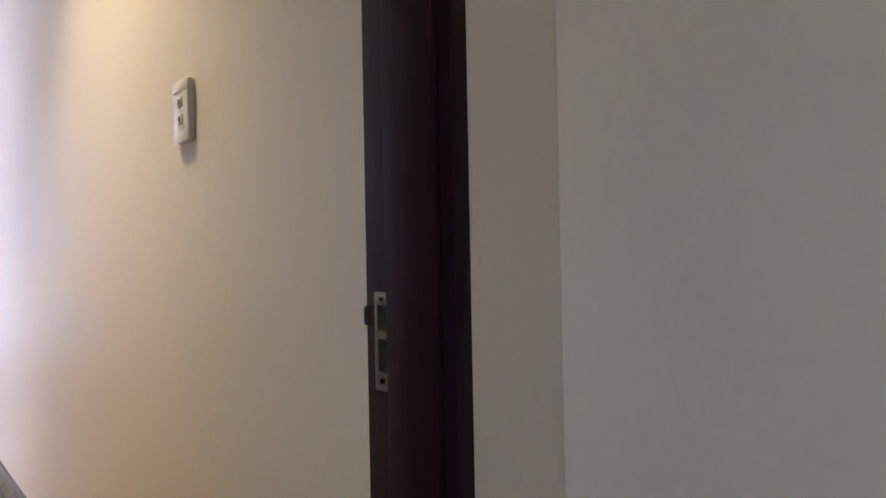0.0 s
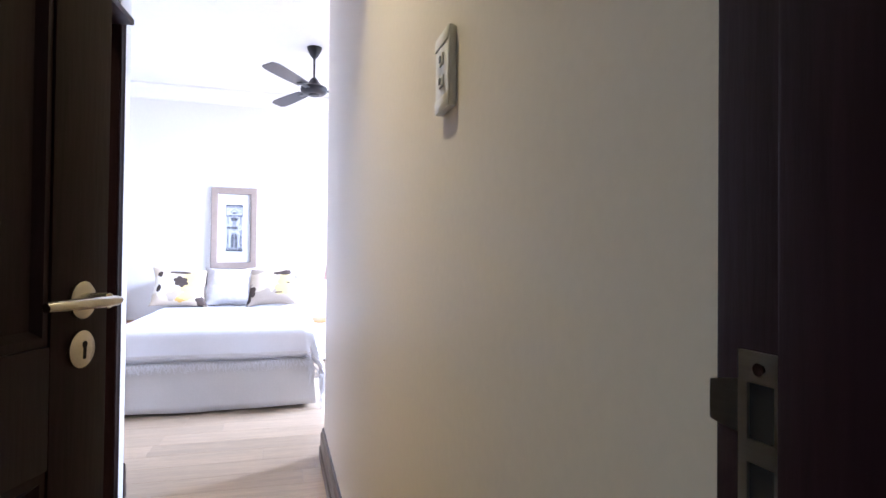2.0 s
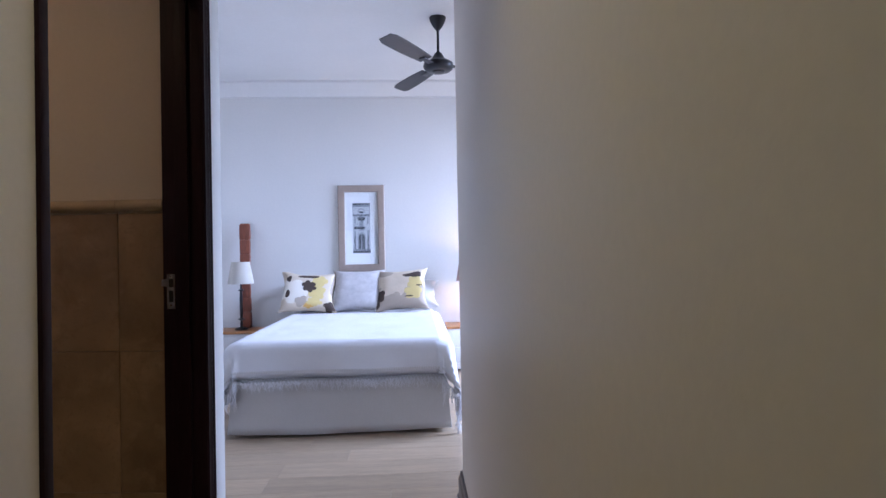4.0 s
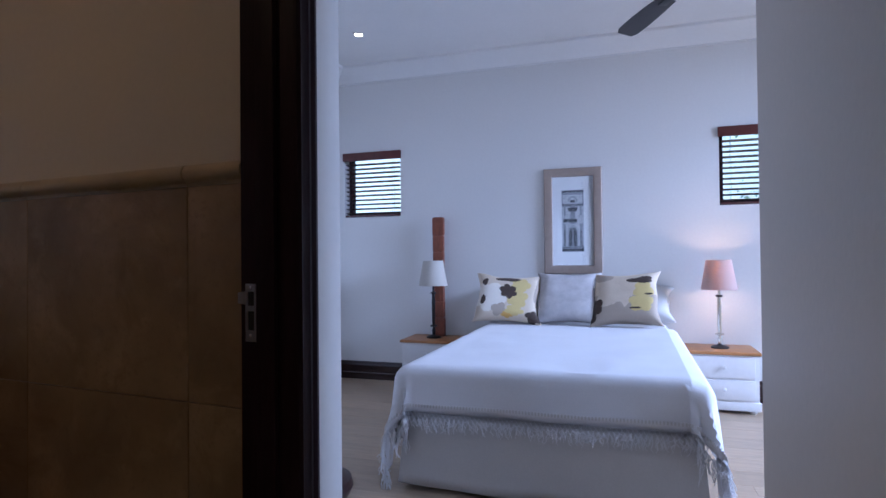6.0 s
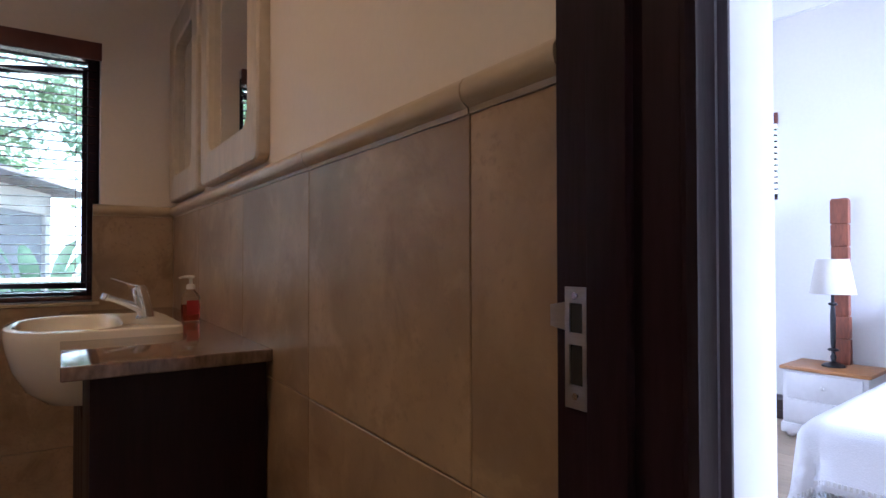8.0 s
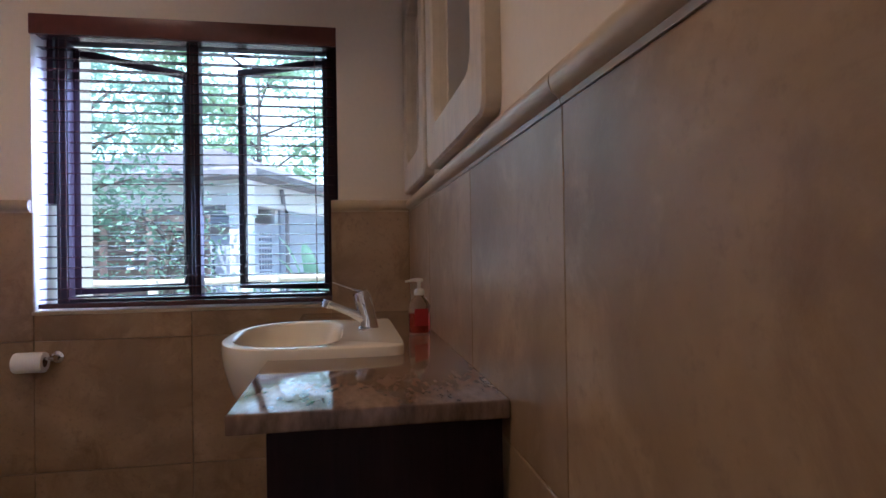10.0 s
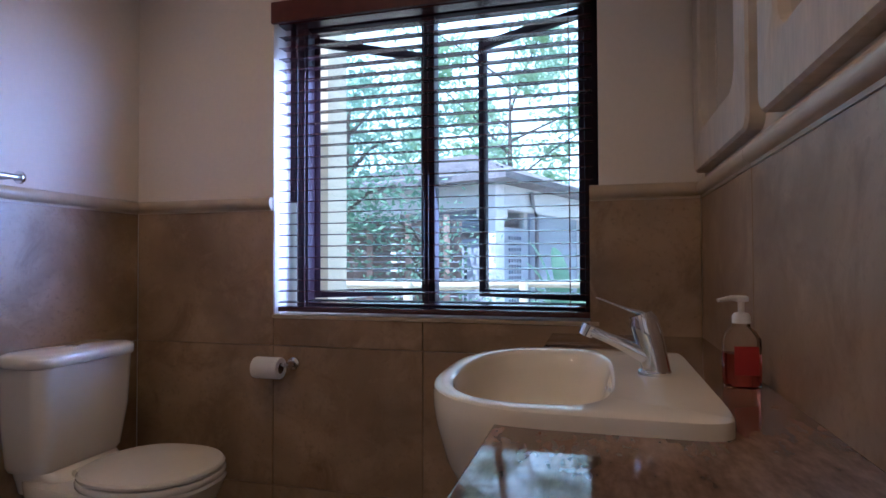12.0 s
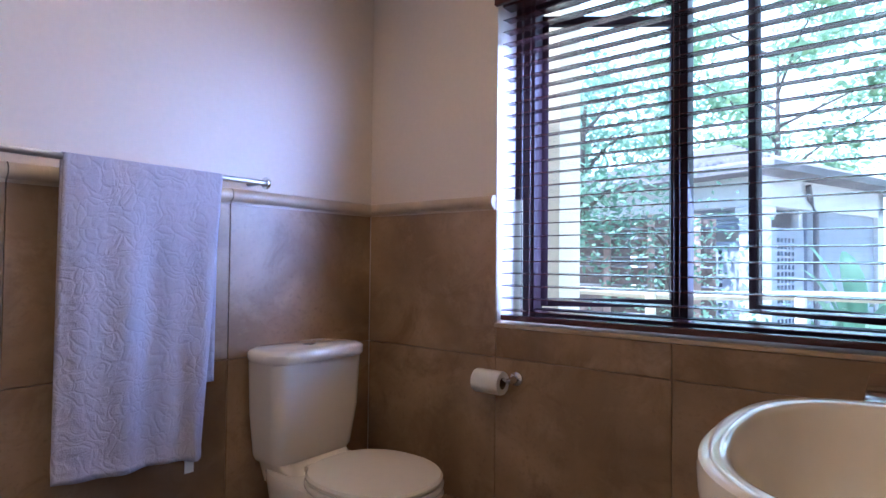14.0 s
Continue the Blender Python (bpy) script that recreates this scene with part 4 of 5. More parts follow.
bm = bmesh.new()
nx, nz = 44, 124
pw, ph = 0.088, 0.252
vs = [[bm.verts.new((-pw + 2 * pw * i / nx, -0.0095, -ph + 2 * ph * j / nz)) for j in range(nz + 1)] for i in range(nx + 1)]
for i in range(nx):
    for j in range(nz):
        fc = bm.faces.new((vs[i][j], vs[i + 1][j], vs[i + 1][j + 1], vs[i][j + 1]))
        fc.material_index = facade(2 * (i + 0.5) / nx - 1, 2 * (j + 0.5) / nz - 1)
part("print", bm, [INKPALE, INKMID, INK], pic, "grey print of an old house front", smooth=False)
pg = part("glazing", boxes((-PWD / 2 + 0.067, PWD / 2 - 0.067, -0.0145, -0.0125, -PHT / 2 + 0.067, PHT / 2 - 0.067)), GLASS, pic, smooth=False)
pg.visible_shadow = False

# ceiling fan
fan = thing("ceiling_fan", "dark metal three-bladed ceiling fan hanging at rest", "ceiling fan", ROOM @ pose(2.41, -1.63, 0))
part("canopy", lathe(bmesh.new(), [(0.012, 2.765), (0.03, 2.785), (0.055, 2.83), (0.062, 2.86)], seg=28), BLACKMETAL, fan)
part("down_rod", lathe(bmesh.new(), [(0.0095, 2.56), (0.0095, 2.79)], seg=16), BLACKMETAL, fan)
part("motor_housing", lathe(bmesh.new(), [(0.05, 2.462), (0.085, 2.466), (0.105, 2.48), (0.112, 2.50), (0.108, 2.52), (0.085, 2.535), (0.05, 2.555), (0.03, 2.59), (0.016, 2.605)], seg=36), BLACKMETAL, fan)
part("cap", lathe(bmesh.new(), [(0.02, 2.447), (0.042, 2.452), (0.05, 2.463)], seg=24), BLACKMETAL, fan)
for a in (237, 117, -3):
    bm = bmesh.new()
    loops = []
    for k in range(11):
        f = k / 10
        x = 0.17 + 0.50 * f
        w = 0.048 + 0.016 * math.sin(f * 2.2) if f < 0.97 else 0.045
        t = radians(11)
        loops.append([(x, y * math.cos(t), 2.505 + y * math.sin(t) + dz) for y, dz in ((-w, -0.003), (w, -0.003), (w, 0.003), (-w, 0.003))])
    rings(bm, loops)
    bmesh.ops.recalc_face_normals(bm, faces=bm.faces[:])
    bl = part("blade", bm, FANWOOD, fan, m=pose(0, 0, 0, 0, 0, a))
    part("blade_bracket", bevelled(boxes((0.09, 0.23, -0.024, 0.024, 2.493, 2.499)), 0.002), BLACKMETAL, bl)

# downlights
def downlight(m, label):
    dl = thing("recessed_downlight", label, "downlight", m, "recessed downlights")
    part("bezel", lathe(bmesh.new(), [(0.047, 0.0), (0.047, -0.004), (0.036, -0.006), (0.033, 0.0)], seg=32, cap_lo=False, cap_hi=False), WHITEPAINT, dl)
    part("lamp", lathe(bmesh.new(), [(0.033, -0.0015), (0.020, -0.004), (0.0, -0.005)], seg=24, cap_lo=False, cap_hi=False), DOWNGLOW, dl, "glowing lamp")


downlight(ROOM @ pose(0.125, -0.767, CZ), "small lit recessed downlight in the bedroom ceiling")
# added fitting and spot: stand in for warm bathroom light on the passage wall
downlight(ROOM @ pose(1.95, -5.25, CZ), "added unseen downlight in the passage ceiling for the yellow wall band")
s_ = lamp("passage_warm_fill", "SPOT", 42, ROOM @ look((1.95, -5.25, CZ - 0.02), (1.95, -5.25, 0)), (1.0, 0.85, 0.47), radius=0.04)
s_.data.spot_size, s_.data.spot_blend = radians(88), 1.0
for x, y, w, cone in ((-0.95, 3.35, 12.5, 150), (-2.0, 3.1, 6.5, 128)):
    downlight(pose(x, y, 2.72), "small lit recessed downlight in the bathroom ceiling")
    s_ = lamp("bathroom_downlight_light", "SPOT", w, look((x, y, 2.70), (x, y, 0)), (1.0, 0.60, 0.30), radius=0.04)
    s_.data.spot_size, s_.data.spot_blend = radians(cone), 0.7


# ---- bathroom things ----
cab = thing("vanity_cabinet", "dark stained wooden vanity cabinet against the tiled wall", "cabinet")
CX0, CX1, CY0, CY1 = -2.765, -1.325, 3.988, 4.368
part("side_panel", bevelled(boxes((CX1 - 0.02, CX1, CY0, CY1, 0.08, 0.837)), 0.003), DARKWOOD, cab)
part("body", boxes((-1.745, CX1 - 0.021, CY0 + 0.02, CY1, 0.08, 0.836), (-2.285, -1.747, CY0 + 0.02, CY1, 0.08, 0.64), (CX0, -2.287, CY0 + 0.02, CY1, 0.08, 0.836)), DARKWOOD, cab, smooth=False)
part("plinth", boxes((CX0, CX1 - 0.02, CY0 + 0.05, CY1, 0, 0.079)), DARKWOOD, cab, smooth=False)
for x0, x1, z1 in ((-1.742, -1.348, 0.831), (-2.012, -1.746, 0.635), (-2.284, -2.016, 0.635), (-2.762, -2.288, 0.831)):
    part("door", bevelled(boxes((x0, x1, CY0, CY0 + 0.019, 0.085, z1)), 0.003), DARKWOOD, cab)

bm = bmesh.new()
prism(bm, [(-1.285, 3.935), (-1.285, 4.371), (-2.768, 4.371), (-2.768, 3.935), (-2.275, 3.935), (-2.275, 4.20), (-1.765, 4.20), (-1.765, 3.935)], 0.838, 0.869)
bmesh.ops.recalc_face_normals(bm, faces=bm.faces[:])
solo("granite_worktop", bevelled(bm, 0.004, 3), GRANITE, "polished brown granite worktop with a basin let in", "worktop")


def outline(cx, cy, a, back, fwd, nb, nf, z, seg=72):
    pts = []
    for k in range(seg):
        t = 2 * math.pi * k / seg
        c, s = math.cos(t), math.sin(t)
        n, b = (nb, back) if s > 0 else (nf, fwd)
        pts.append((cx + a * math.copysign(abs(c) ** (2 / n), c), cy + b * math.copysign(abs(s) ** (2 / n), s), z))
    return pts


KX, KY = -2.015, 4.035
ba = thing("washbasin", "white porcelain semi-recessed washbasin in the granite top", "washbasin")
bm = bmesh.new()
o = lambda f, z, g=1.0: outline(KX, KY + 0.04 * (1 - f), 0.295 * f, 0.215 * f, 0.240 * f * g, 12, 2.7, z)
i_ = lambda f, z: outline(KX, 3.98, 0.243 * f, 0.118 * f, 0.154 * f, 3.4, 2.5, z)
loops = [o(0.45, 0.655), o(0.66, 0.67), o(0.82, 0.71), o(0.93, 0.77), o(0.985, 0.83), o(1.0, 0.862), o(1.0, 0.883), o(0.994, 0.890), o(0.98, 0.893),
         i_(1.05, 0.893), i_(1.02, 0.891), i_(0.99, 0.884), i_(0.93, 0.85), i_(0.84, 0.80), i_(0.68, 0.765), i_(0.40, 0.752), i_(0.12, 0.749)]
rings(bm, loops)
bmesh.ops.recalc_face_normals(bm, faces=bm.faces[:])
part("bowl", bm, PORCELAIN, ba)
part("waste", lathe(bmesh.new(), [(0.022, 0.7495), (0.022, 0.752), (0.016, 0.753), (0.012, 0.750)], KX, 3.985, 20), CHROME, ba, "chrome waste")
part("overflow", bevelled(boxes((KX - 0.010, KX + 0.010, 4.088, 4.092, 0.862, 0.867)), 0.001), CHROME, ba)

tap = thing("mixer_tap", "chrome single-lever mixer tap on the basin", "tap", pose(KX - 0.01, 4.172, 0.893) @ Matrix.Diagonal((1.06, 1.06, 1.05, 1)))
part("base_ring", lathe(bmesh.new(), [(0.027, 0), (0.027, 0.005), (0.024, 0.008)], seg=28), CHROME, tap)
bm = bmesh.new()
tube(bm, [(0, 0.002, 0.005), (0, -0.002, 0.035), (0, -0.010, 0.068), (0, -0.017, 0.088), (0, -0.022, 0.101)], [0.024, 0.0215, 0.0235, 0.0235, 0.018], 24)
part("body", bm, CHROME, tap)
bm = bmesh.new()
tube(bm, [(0, -0.008, 0.028), (0, -0.045, 0.046), (0, -0.08, 0.061), (0, -0.108, 0.073), (0, -0.113, 0.074)], [0.019, 0.0145, 0.0115, 0.0115, 0.009], 18, 0.8)
part("spout", bm, CHROME, tap)
bm = bmesh.new()
tube(bm, [(0, -0.104, 0.080), (0, -0.112, 0.062)], [0.0125, 0.012], 16)
part("aerator", bm, CHROME, tap)
bm = bmesh.new()
tube(bm, [(0, -0.010, 0.098), (0, -0.024, 0.104), (0, -0.040, 0.108), (0, -0.062, 0.116), (0, -0.085, 0.125), (0, -0.094, 0.128)], [0.014, 0.013, 0.009, 0.0065, 0.006, 0.004], 16, 0.32)
part("lever", bm, CHROME, tap)

soap = thing("soap_dispenser", "clear pump bottle of red liquid soap", "soap bottle", pose(-2.07, 4.322, 0.869, 0, 0, 100) @ Matrix.Diagonal((0.94, 0.94, 0.81, 1)))
bm = bmesh.new()
sec = lambda w, d, z: [(x, y, z) for x, y in rounded(w, d, min(w, d) * 0.42, 5)]
rings(bm, [sec(0.058, 0.036, 0), sec(0.066, 0.042, 0.004), sec(0.068, 0.043, 0.05), sec(0.066, 0.042, 0.105), sec(0.05, 0.036, 0.122), sec(0.03, 0.028, 0.132), sec(0.028, 0.027, 0.14)])
part("bottle", bm, BOTTLE, soap).visible_shadow = False
bm = bmesh.new()
rings(bm, [sec(0.054, 0.032, 0.004), sec(0.062, 0.038, 0.008), sec(0.064, 0.039, 0.05), sec(0.063, 0.039, 0.074)])
part("liquid", bm, SOAPRED, soap, "red liquid soap")
part("label_panel", bevelled(boxes((-0.022, 0.022, -0.0225, -0.0217, 0.03, 0.092)), 0.0003, 1), LABEL, soap, "red paper label")
pump = part("pump", lathe(bmesh.new(), [(0.016, 0.14), (0.016, 0.156), (0.012, 0.162), (0.006, 0.163), (0.006, 0.186), (0.013, 0.188), (0.013, 0.197), (0.009, 0.20)], seg=20), SOAPPUMP, soap)
bm = bmesh.new()
tube(bm, [(0, 0.0, 0.194), (-0.02, -0.004, 0.195), (-0.046, -0.008, 0.190)], [0.007, 0.006, 0.0042], 12)
part("nozzle", bm, SOAPPUMP, pump)


def wall_mirror(x0, x1, z0, z1, label):
    w, h, d = x1 - x0, z1 - z0, 0.034
    mm = thing("wall_mirror", label, "mirror", pose((x0 + x1) / 2, BY1 + 0.0115, (z0 + z1) / 2), "mirrors above the vanity")
    bm = bmesh.new()
    out = lambda s, y: [(x, y, z) for x, z in rounded(w - 2 * s, h - 2 * s, 0.034 - s * 0.5)]
    inn = lambda s, y: [(x, y, z) for x, z in rounded(w - 0.20 + 2 * s, h - 0.22 + 2 * s, 0.055)]
    rings(bm, [out(0, 0), out(0, -d + 0.006), out(0.006, -d), inn(0.006, -d), inn(0, -d + 0.006), inn(0, -0.006)], True, False)
    bmesh.ops.recalc_face_normals(bm, faces=bm.faces[:])
    part("frame", bm, LIMEWOOD, mm, "limed white wooden frame with rounded corners")
    bm = bmesh.new()
    bm.faces.new([bm.verts.new((x, -0.009, z)) for x, z in rounded(w - 0.199, h - 0.219, 0.055)])
    bmesh.ops.recalc_face_normals(bm, faces=bm.faces[:])
    part("mirror_glass", bm, MIRROR, mm, smooth=False)


wall_mirror(-2.055, -1.355, 1.345, 2.14, "mirror in a limed white wooden frame above the dado")
wall_mirror(-2.755, -2.135, 1.345, 2.14, "mirror in a limed white wooden frame by the window")

# toilet
toi = thing("toilet", "white close-coupled toilet with the lid down", "toilet", pose(-2.395, BY0, 0))
bm = bmesh.new()
sec = lambda w, y0, y1, z, r=0.04: [(x, (y0 + y1) / 2 + y, z) for x, y in rounded(w, y1 - y0, r)]
rings(bm, [sec(0.30, 0.005, 0.155, 0.475), sec(0.315, 0.004, 0.162, 0.49), sec(0.342, 0.003, 0.178, 0.62), sec(0.355, 0.003, 0.184, 0.785), sec(0.345, 0.006, 0.178, 0.788)])
part("tank", bm, PORCELAIN, toi)
bm = bmesh.new()
lid = lambda s, z: [(x, 0.10 + y, z) for x, y in rounded(0.388 - 2 * s, 0.205 - 2 * s, 0.075)]
rings(bm, [lid(0.004, 0.7885), lid(0, 0.796), lid(0, 0.816), lid(0.005, 0.824), lid(0.018, 0.8295)])
part("tank_lid", bm, PORCELAIN, toi)
fb = part("flush_button", lathe(bmesh.new(), [(0.022, 0.8295), (0.022, 0.8345), (0.018, 0.8365), (0.0, 0.837)], 0.0, 0.105, 24, cap_hi=False), CHROME, toi, "round chrome flush button")
bm = bmesh.new()
pan = lambda a, y0, y1, z, n=2.5: outline(0, (y0 + y1) / 2, a, (y1 - y0) / 2, (y1 - y0) / 2, n, n, z, 48)
rings(bm, [pan(0.115, 0.02, 0.46, 0.0, 4), pan(0.11, 0.02, 0.46, 0.06, 4), pan(0.11, 0.02, 0.47, 0.18, 3.5), pan(0.145, 0.02, 0.55, 0.30, 3), pan(0.172, 0.01, 0.612, 0.412, 2.8), pan(0.178, 0.005, 0.625, 0.442, 2.7), pan(0.174, 0.008, 0.62, 0.450, 2.7)])
part("bowl", bm, PORCELAIN, toi)
bm = bmesh.new()
rings(bm, [sec(0.23, 0.005, 0.27, 0.40), sec(0.25, 0.005, 0.235, 0.435), sec(0.265, 0.005, 0.19, 0.458), sec(0.275, 0.005, 0.165, 0.4749)])
part("tank_ledge", bm, PORCELAIN, toi)
seatl = lambda f, z: outline(0, 0.42, 0.185 * f, 0.205 * f, 0.205 * f, 2.15, 2.4, z + 0.042, 56)
bm = bmesh.new()
rings(bm, [seatl(0.985, 0.409), seatl(1.0, 0.414), seatl(1.0, 0.424), seatl(0.985, 0.4285)])
part("seat", bm, PORCELAIN, toi)
bm = bmesh.new()
rings(bm, [seatl(0.955, 0.4305), seatl(0.985, 0.434), seatl(0.985, 0.441), seatl(0.955, 0.448), seatl(0.80, 0.4515), seatl(0.3, 0.4535)])
part("seat_lid", bm, PORCELAIN, toi)
for x in (-0.075, 0.075):
    bm = bmesh.new()
    tube(bm, [(x - 0.02, 0.222, 0.472), (x + 0.02, 0.222, 0.472)], 0.011, 14)
    part("hinge", bm, PORCELAIN, toi)

# toilet roll holder
tr = thing("toilet_roll_holder", "chrome holder with a white toilet roll on tiled wall", "toilet roll holder", pose(BX, 2.985, 0.735))
bm = bmesh.new()
lathe(bm, [(0.022, 0), (0.022, 0.006), (0.012, 0.010), (0.010, 0.052)], seg=20)
bmesh.ops.rotate(bm, verts=bm.verts[:], cent=(0, 0, 0), matrix=Matrix.Rotation(radians(90), 3, "Y"))
part("post", bm, CHROME, tr, m=pose(0, 0.048, 0.0))
bm = bmesh.new()
tube(bm, [(0.052, 0.058, 0), (0.052, -0.075, 0)], 0.007, 14)
part("bar", bm, CHROME, tr)
bm = bmesh.new()
circ = lambda r, y: [(0.052 + r * math.cos(2 * math.pi * k / 32), y, r * math.sin(2 * math.pi * k / 32)) for k in range(32)]
rings(bm, [circ(0.019, 0.028), circ(0.036, 0.028), circ(0.0375, 0.024), circ(0.0375, -0.068), circ(0.036, -0.072), circ(0.019, -0.072)], closed=True)
bmesh.ops.recalc_face_normals(bm, faces=bm.faces[:])
roll = part("toilet_roll", bm, TISSUE, tr, "white toilet roll", pose(0, 0, -0.010))
bm = bmesh.new()
rings(bm, [circ(0.0185, 0.027), circ(0.0185, -0.071), circ(0.0175, -0.071), circ(0.0175, 0.027)], closed=True)
part("core", bm, CARD, roll)

# towel rail and towel
rail = thing("towel_rail", "chrome towel rail on the wall above the dado", "towel rail", pose(0, BY0, 1.347))
bm = bmesh.new()
tube(bm, [(-2.245, 0.062, 0), (-1.40, 0.062, 0)], 0.0085, 16)
part("bar", bm, STEEL, rail)
for x in (-2.232, -1.412):
    bm = bmesh.new()
    tube(bm, [(x, -0.011, 0), (x, 0.062, 0)], 0.007, 14)
    part("bracket", bm, STEEL, rail)
for x, s in ((-2.245, -1), (-1.40, 1)):
    bm = bmesh.new()
    tube(bm, [(x, 0.062, 0), (x + s * 0.008, 0.062, 0), (x + s * 0.012, 0.062, 0)], [0.019, 0.019, 0.016], 24)
    part("end_cap", bm, CHROME, rail)

tow = thing("bath_towel", "pale lilac embossed terry towel hanging over the rail", "towel", pose(0, BY0, 1.347))
bm = bmesh.new()
n1, n2 = 40, 90
x0, x1 = -2.093, -1.684
front_len, back_len = 0.80, 0.62
g = []
for i in range(n1 + 1):
    fx = i / n1
    row = []
    for j in range(n2 + 1):
        s = -back_len + (front_len + back_len) * j / n2
        fl = 0.012 * math.sin(fx * 11 + 0.4) + 0.008 * math.sin(fx * 23)
        x = x0 + (x1 - x0) * fx
        if abs(s) < 0.02:
            a = s / 0.013
            y, z = 0.062 + 0.013 * math.sin(max(-1.57, min(1.57, a))), 0.0125 * math.cos(max(-1.57, min(1.57, a)))
        else:
            dr = abs(s) - 0.02
            y = 0.062 + (0.013 + fl * min(1, dr / 0.35) * 0.9 + 0.010 * dr if s > 0 else -0.013 - 0.01 * dr)
            z = -dr
            if s > 0:
                x += (fx - 0.5) * 0.02 * dr + 0.085 * (1 - fx) ** 3 * dr
                z -= 0.05 * dr * (1 - fx) * 0.5
        y = max(y, 0.018)
        if s > 0:
            y += 0.035 * max(0, abs(s) - 0.3) * math.exp(-((fx - 0.30 + 0.22 * abs(s)) / 0.05) ** 2) + (0.004 if s > front_len - 0.03 else 0)
            y += 0.0035 * max(0, noise.noise((x * 24, z * 24, 2.0)))
        row.append(bm.verts.new((x, y, z)))
    g.append(row)
for i in range(n1):
    for j in range(n2):
        bm.faces.new((g[i][j], g[i + 1][j], g[i + 1][j + 1], g[i][j + 1]))
bmesh.ops.recalc_face_normals(bm, faces=bm.faces[:])
tc = part("cloth", bm, TOWELMAT, tow)
tc.modifiers.new("thick", "SOLIDIFY").thickness = 0.006
part("care_label", boxes((-2.018, -1.992, 0.083, 0.0845, -0.835, -0.785)), PAPER, tow, "small white sewn-in label", smooth=False)


# ---- outside ----
GRASS = material("dry_garden_ground", (0.36, 0.31, 0.25), 0.95, vary=0.4, grain=6, coarse=0.8, bump=0.4)
LEAF = material("garden_leaves", (0.085, 0.155, 0.115), 0.5, vary=0.5, grain=6, coarse=1.5, bump=0.0, per_object=0.2)
LEAFY = material("yellow_green_leaves", (0.16, 0.19, 0.04), 0.5, vary=0.5, grain=6, coarse=1.5, bump=0.0)
for lm in (LEAF, LEAFY):
    t_ = lm.node_tree
    tr_, mx_ = t_.nodes.new("ShaderNodeBsdfTranslucent"), t_.nodes.new("ShaderNodeMixShader")
    tr_.inputs[0].default_value, mx_.inputs[0].default_value = (0.46, 0.66, 0.46, 1), 0.5
    t_.links.new(t_.nodes["Principled BSDF"].outputs[0], mx_.inputs[1])
    t_.links.new(tr_.outputs[0], mx_.inputs[2])
    t_.links.new(mx_.outputs[0], t_.nodes["Material Output"].inputs[0])
BARK = material("grey_bark", (0.14, 0.11, 0.09), 0.9, vary=0.4, bump=0.5)
STUCCO = material("white_outdoor_plaster", (0.76, 0.75, 0.74), 0.85, vary=0.08, bump=0.2)
COLUMNP = material("cream_outdoor_plaster", (0.70, 0.60, 0.44), 0.85, vary=0.06, bump=0.2)
ROOFT = material("grey_roof_tiles", (0.24, 0.22, 0.23), 0.8, vary=0.3, bump=0.3)
DECK = material("weathered_fence_timber", (0.24, 0.18, 0.155), 0.85, vary=0.4, bump=0.3)
PALE = material("pale_painted_timber", (0.32, 0.35, 0.41), 0.7, vary=0.1)

solo("ground", boxes((-60, 60, -60, 60, -0.6, -0.15)), GRASS, "bare dry garden ground", "ground", kind="structure", smooth=False)
solo("roof_slab", boxes((-3.3, 3.6, 0.0, 9.0, 3.05, 3.2)), CEIL, "flat closing slab above the rooms", "roof", kind="structure", smooth=False)

# block colour carries the bluish shade on the garden room's side and screens
SHADEBLOCK = material("blue_shaded_block", (0.36, 0.38, 0.44), 0.85, vary=0.12, bump=0.2)
FENCEPOST = material("pinkish_fence_timber", (0.46, 0.32, 0.27), 0.85, vary=0.2, bump=0.3)
LOG = material("pale_peeled_log", (0.62, 0.56, 0.42), 0.8, vary=0.2, bump=0.3)
bm = bmesh.new()
N_ = 24
ring = [(math.cos(radians(70 + 150 * k / N_)) * 57.0, math.sin(radians(70 + 150 * k / N_)) * 57.0) for k in range(N_ + 1)]
lo_, hi_ = [bm.verts.new((x, y, -0.5)) for x, y in ring], [bm.verts.new((x, y, 42.0)) for x, y in ring]
for k in range(N_):
    bm.faces.new((lo_[k], lo_[k + 1], hi_[k + 1], hi_[k]))
solo("backdrop", bm, glow_material("pale_hazy_sky", (0.80, 0.94, 1.0), 0.5), "pale hazy bright sky low over the garden", "sky", kind="structure", smooth=False)

# open garden room: its near corner stands at the origin, one front runs along -y and the other along -x
house = thing("garden_cottage", "white garden room with deep fascia, corner column and grey hipped roof", "house", pose(-8.93, 2.68, -0.15, 0, 0, -20))
part("floor_slab", bevelled(boxes((-3.4, 0.1, -3.7, 0.1, 0, 0.12)), 0.01), STUCCO, house)
part("back_wall", boxes((-3.3, -3.1, -3.6, 0, 0.12, 2.4), (-3.1, -0.1, -3.6, -3.4, 0.12, 2.4)), STUCCO, house, smooth=False)
part("front_fascia", bevelled(boxes((-0.26, 0.0, -3.6, -0.001, 2.0, 2.40)), 0.01), STUCCO, house, "deep white plastered fascia")
part("side_fascia", bevelled(boxes((-3.3, -0.261, -0.26, 0.0, 2.0, 2.40)), 0.01), STUCCO, house)
cl_ = part("corner_column", bevelled(boxes((-0.27, -0.01, -0.27, -0.01, 0.12, 1.93)), 0.012), STUCCO, house, "white plastered corner column")
part("capital", bevelled(boxes((-0.31, 0.03, -0.31, 0.03, 1.86, 1.999)), 0.03, 3), STUCCO, cl_)
part("front_post", bevelled(boxes((-0.20, -0.06, -2.0, -1.86, 0.12, 1.999)), 0.008), STUCCO, house)
